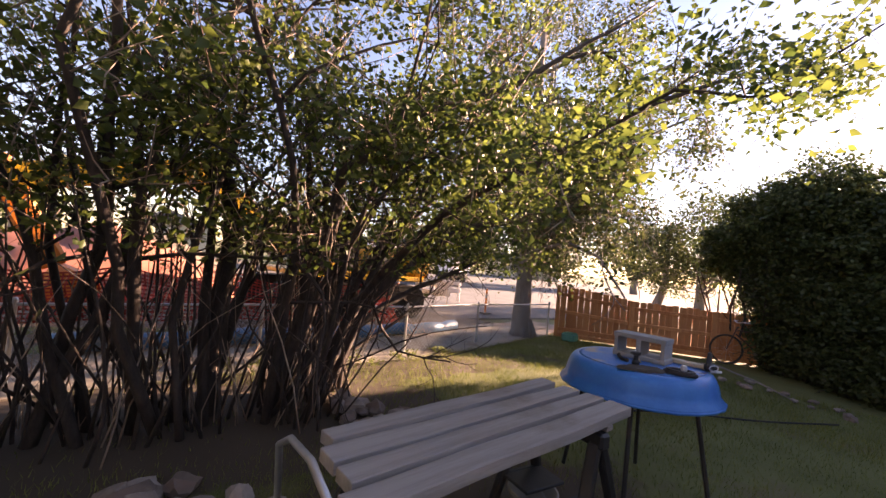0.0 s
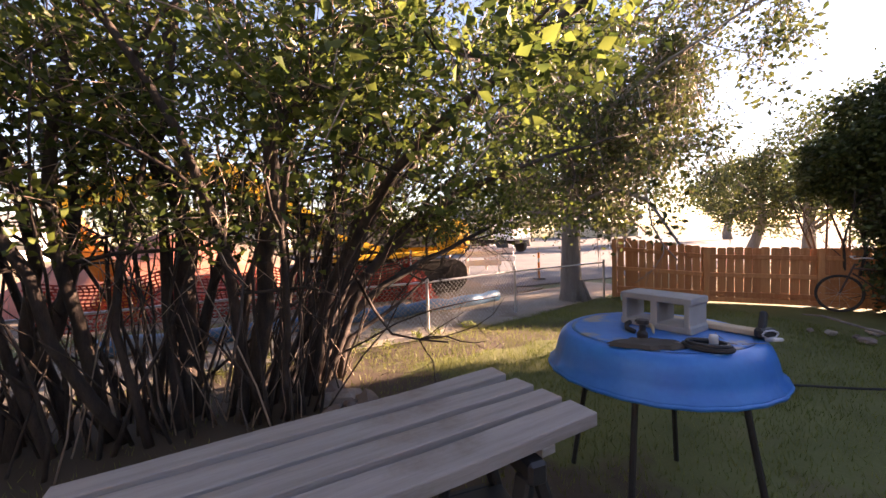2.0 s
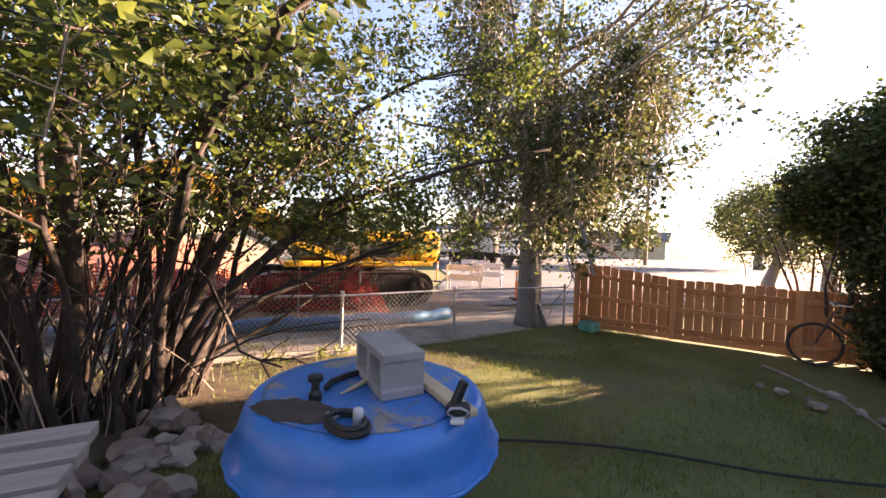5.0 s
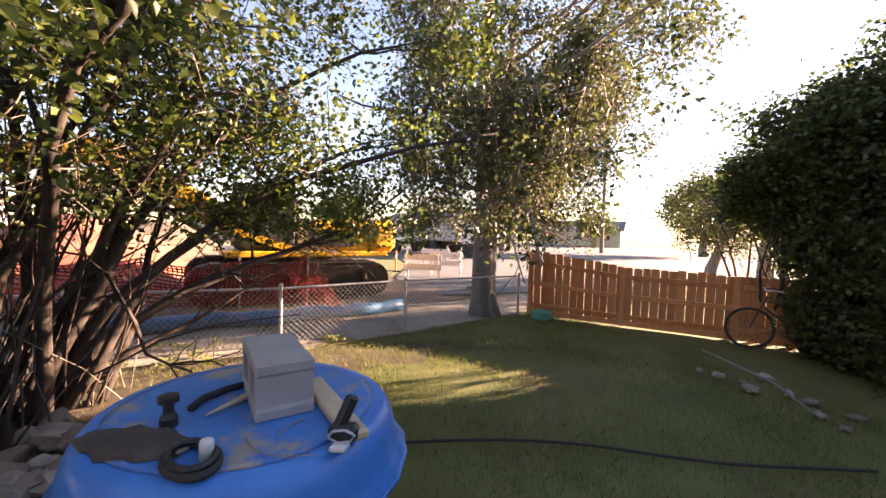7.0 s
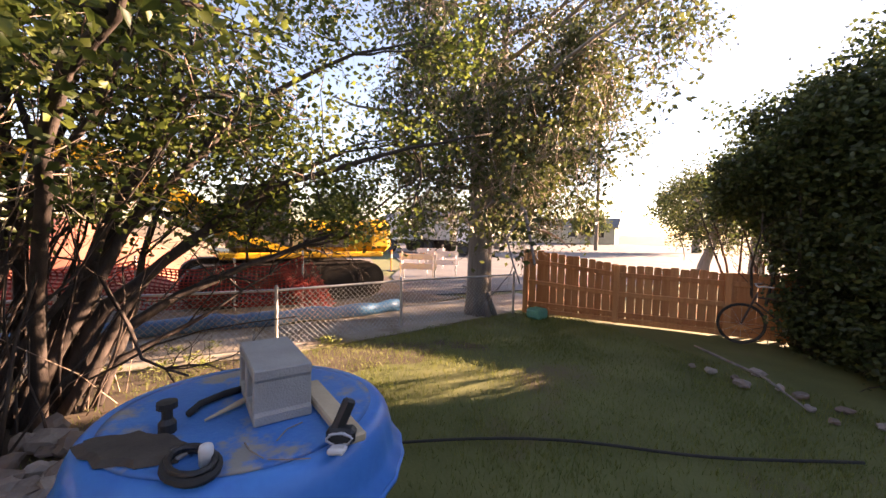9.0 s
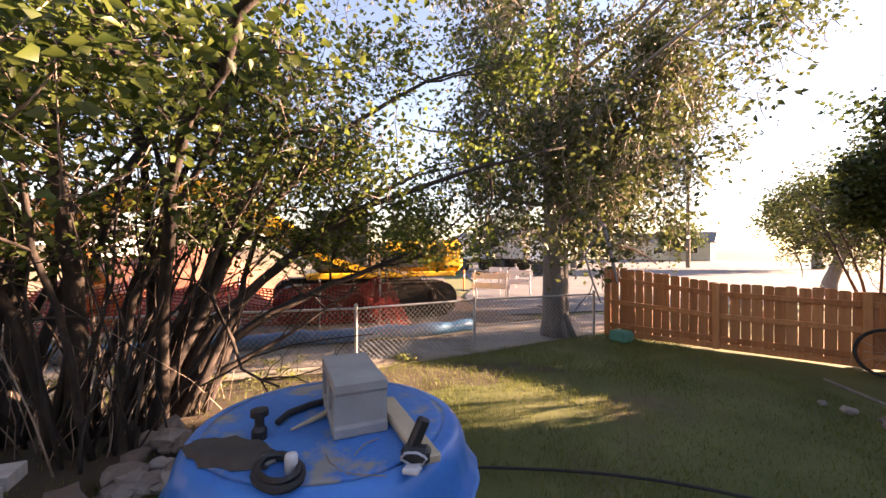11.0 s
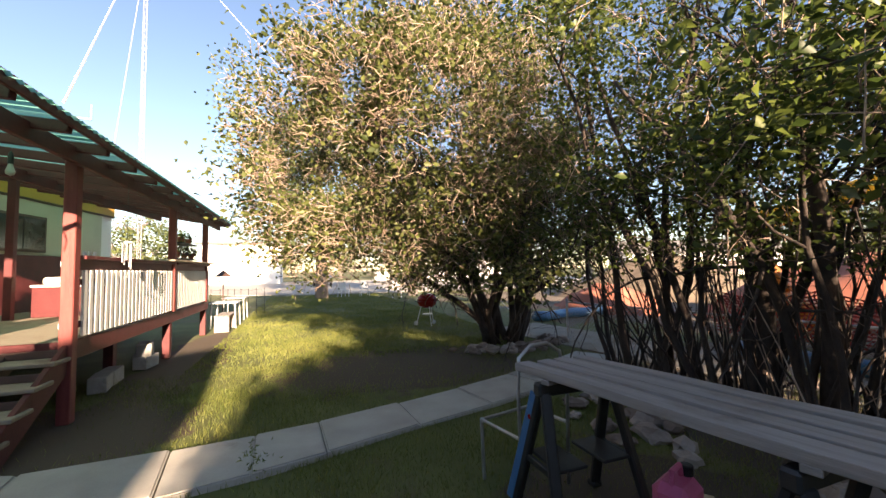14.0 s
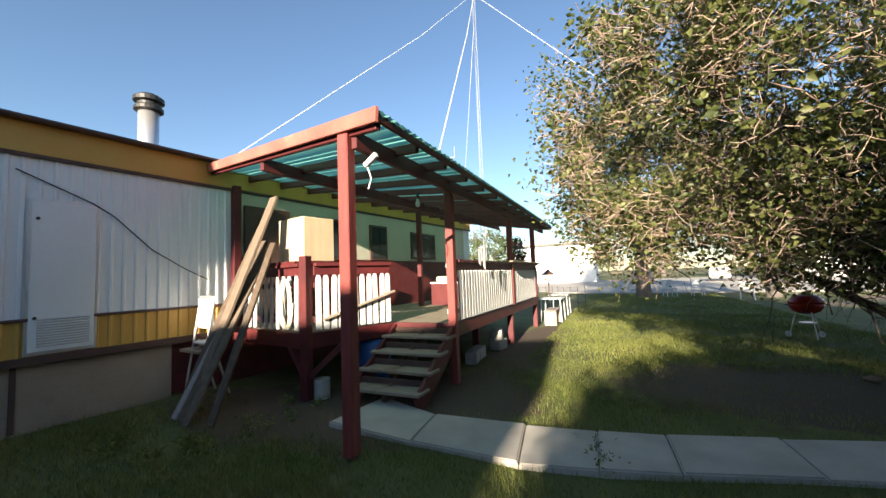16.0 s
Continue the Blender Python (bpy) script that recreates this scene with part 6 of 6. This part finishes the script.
    part("shaft", tube([(0, 0, 0), (0, 0, 13.5)], [0.2, 0.13], 12), M["board"], p)
    part("crossarm", box((2.4, 0.12, 0.14), (0, 0, 12.7), (0, 0, 40)), M["board"], p)
    for k in range(3):
        part("insulator", lathe([(0.05, 12.77), (0.06, 12.85), (0.03, 12.92), (0, 12.93)], 10), M["white"], p).location = (-0.8 * math.cos(0.7) + k * 0.8 * math.cos(0.7), (-0.8 + k * 0.8) * math.sin(0.7), 0)


site()


def round_tree(x, y, h, r, low, n, size, material, seed, label):
    """A tree of trunk, limbs and an uneven crown."""
    rng = np.random.default_rng(seed)
    t = empty("tree", label, "tree", (x, y, 0))
    wood, tips = Wood(), []
    trunk = wander(rng, (0, 0, -0.1), (0, 0, 1), h * 0.75, 8, 0.06)
    wood.limb(trunk, r * 0.075 + 0.06, 0.05, 9)
    branch_out(rng, wood, trunk, r * 0.05 + 0.03, tips, 2, r * 0.8, 0.9, 9, 0.05, 6, 0.25)
    wood.make("trunk", M["bark_grey"], t)
    out, zc, rz = [], (low + h) / 2, (h - low) / 2
    while len(out) < n:
        d = rng.normal(size=3)
        d /= np.linalg.norm(d)
        k = 0.85 + 0.36 * noise.noise(Vector(d) * 2.1 + Vector((seed, 0, 0))) + 0.15 * noise.noise(Vector(d) * 6)
        q = np.array((d[0] * r, d[1] * r, d[2] * rz)) * k * rng.uniform(0.55, 1.0) + np.array((0, 0, zc))
        if q[2] > 0.8 and noise.noise(Vector(q) * (2.2 / r * 1.5) + Vector((0, seed, 0))) > -0.3:
            out.append(q)
    leaf_cloud("crown", np.array(out), size, material, t, rng)
    return t


round_tree(3.4, 20.5, 12.5, 4.6, 2.0, 26000, 0.17, M["leaf_b"], 5, "broad green tree at the far end of the lawn")
round_tree(14.6, -20.5, 5.4, 2.7, 0.6, 9000, 0.13, M["leaf_tree"], 8, "green tree beyond the wooden fence")
round_tree(12.2, -20.0, 6.6, 2.6, 0.8, 9000, 0.13, M["leaf_tree"], 9, "green tree beyond the wooden fence")
round_tree(8.6, 19.5, 9, 3.4, 2.4, 12000, 0.16, M["leaf_tree"], 6, "dark green tree at the far end of the lawn")
for k, (x, y, h, r) in enumerate(((36, -22, 8, 4), (48, -30, 9, 5), (56, -8, 7, 4), (30, -42, 9, 5), (62, 20, 9, 5), (40, 40, 10, 5), (20, 58, 9, 5), (-2, 74, 9, 5), (10, 80, 10, 6), (-18, 60, 10, 6), (52, -48, 6, 3.4), (75, -30, 10, 6))):
    round_tree(x, y, h, r, 1.2, 3200, 0.42, M["far_leaf"], 20 + k, "distant green street tree")


# ---- unseen blocks added behind the yard to cast its shade ----
def shade_houses():
    n = empty("unseen_shade_house", "plain tan house block added out of view to shade the mobile home", "house", (0, 0, 0))
    # added shade caster, tall enough to keep the sun off the siding
    part("wall", box((14.4, 6, 6.2), (-9.5, -15.2, 3.1), bevel=0.02), M["cream"], n)
    bm = bmesh.new()
    x0, x1, y0, y1, z0, z1 = -17.0, -1.9, -18.6, -11.8, 6.2, 7.6
    lo = [bm.verts.new(p) for p in ((x0, y0, z0), (x1, y0, z0), (x1, y1, z0), (x0, y1, z0))]
    up = [bm.verts.new(p) for p in ((x0, -15.2, z1), (x1, -15.2, z1))]
    for f in ((lo[0], lo[1], up[1], up[0]), (lo[2], lo[3], up[0], up[1]), (lo[1], lo[2], up[1]), (lo[3], lo[0], up[0]), (lo[3], lo[2], lo[1], lo[0])):
        bm.faces.new(f)
    part("roof", bm, M["roofing"], n)

    # added wing, also out of view: its roof profile cuts the lit strip of lawn
    w = empty("unseen_shade_house", "plain tan block added out of view to shape the lawn's shadow", "house", (0, 0, 0))
    part("wall", box((4.0, 5.0, 3.4), (-0.45, -16.2, 1.7), bevel=0.02), M["cream"], w)
    bm = bmesh.new()
    prof = [(-2.55, 3.35), (-2.55, 4.4), (0.2, 4.75), (2.55, 5.06), (2.6, 4.1), (1.6, 3.4)]
    a = [bm.verts.new((x, -13.5, z)) for x, z in prof]
    b = [bm.verts.new((x, -18.9, z)) for x, z in prof]
    bm.faces.new(a)
    bm.faces.new(b[::-1])
    for k in range(6):
        bm.faces.new((a[(k + 1) % 6], a[k], b[k], b[(k + 1) % 6]))
    part("roof", bm, M["roofing"], w)


shade_houses()


# ---- grass ----
def lawn_blades():
    rng = np.random.default_rng(77)
    bare = ((-1.3, 0.75, 1.9, 0.85), (4.0, 3.2, 1.9, 1.3), (6.7, -0.2, 1.2, 2.3), (4.4, -1.7, 0.9, 1.5), (0.2, 1.9, 1.2, 0.9))
    zones = ((2.2, 9.8, -8.6, 1.0, 150000), (-1.0, 5.5, -2.5, 4.0, 90000), (0.6, 7.0, 2.0, 12.0, 110000), (0.5, 9, 12, 23, 50000), (-4.0, 1.6, -2.4, 0.9, 70000))
    allp = []
    for x0, x1, y0, y1, n in zones:
        p = np.stack([rng.uniform(x0, x1, n), rng.uniform(y0, y1, n)], axis=1)
        keep = np.ones(n, bool)
        for bx, by, rx, ry in bare:
            d = np.sqrt(((p[:, 0] - bx) / rx) ** 2 + ((p[:, 1] - by) / ry) ** 2)
            keep &= rng.random(n) < np.clip((d - 0.55) * 1.6, 0.06, 1)
        # keep off the garden path and the pale walk
        far = np.interp(p[:, 0], [q[0] for q in WALK_FAR], [q[1] for q in WALK_FAR])
        near = np.interp(p[:, 0], [q[0] for q in WALK_NEAR], [q[1] for q in WALK_NEAR])
        keep &= ~((p[:, 1] < far + 0.0) & (p[:, 1] > near - 0.0) & (p[:, 0] < 7.2) & (p[:, 0] > -0.7))
        keep &= p[:, 0] < np.interp(-p[:, 1], [-5, -2, 0.8, 3.07, 5.1, 7.5], [6.9, 7.5, 8.12, 8.3, 8.95, 9.65])
        clump = np.sin(p[:, 0] * 2.3 + np.sin(p[:, 1] * 1.7) * 1.5) * np.sin(p[:, 1] * 2.9 + np.sin(p[:, 0] * 1.3))
        keep &= rng.random(n) < 0.62 + 0.38 * clump
        allp.append(p[keep])
    p = np.concatenate(allp)
    n = len(p)
    a = rng.uniform(0, math.tau, n)
    h = rng.uniform(0.014, 0.048, n) * (1 + 0.35 * (p[:, 0] > 7.2))
    w = rng.uniform(0.002, 0.0045, n) * (1 + 1.0 * (p[:, 1] > 4) + 1.0 * (p[:, 1] > 11))
    lean = rng.normal(size=(n, 2)) * 0.5 * h[:, None]
    base = np.column_stack([p, np.full(n, -0.02)])
    side = np.column_stack([np.cos(a) * w, np.sin(a) * w, np.zeros(n)])
    tip = base + np.column_stack([lean, h + 0.02])
    v = np.stack([base - side, base + side, tip], axis=1).reshape(-1, 3).astype(np.float32)
    me = bpy.data.meshes.new("grass")
    me.vertices.add(n * 3)
    me.vertices.foreach_set("co", v.ravel())
    me.loops.add(n * 3)
    me.loops.foreach_set("vertex_index", np.arange(n * 3, dtype=np.int32))
    me.polygons.add(n)
    me.polygons.foreach_set("loop_start", np.arange(0, n * 3, 3, dtype=np.int32))
    me.update(calc_edges=True)
    me.materials.append(M["grass"])
    tagged(new("grass", me), "short patchy lawn grass", "grass", kind="stuff")


lawn_blades()


def weeds():
    rng = np.random.default_rng(91)
    spots = [(1.95 + rng.normal() * 0.05, 0.4 + k * 0.14) for k in range(4)] + [(rng.uniform(7.6, 8.8), rng.uniform(-4, 0.5)) for _ in range(24)] + [(rng.uniform(-2.6, -1.0), rng.uniform(-0.9, 1.0)) for _ in range(16)]
    for x, y in spots:
        n = 16 if abs(x - 1.95) < 0.3 else 34
        c = np.column_stack([rng.normal(size=n) * 0.05, rng.normal(size=n) * 0.05, rng.uniform(0.0, 0.10, n)])
        t = empty("weed", "low green weed tuft in the ground", "weed", (x, y, 0.0), group="weeds")
        leaf_cloud("foliage", c, 0.045 if n == 16 else 0.07, M["grass"], t, rng, droop=-0.6, slim=0.25)


weeds()
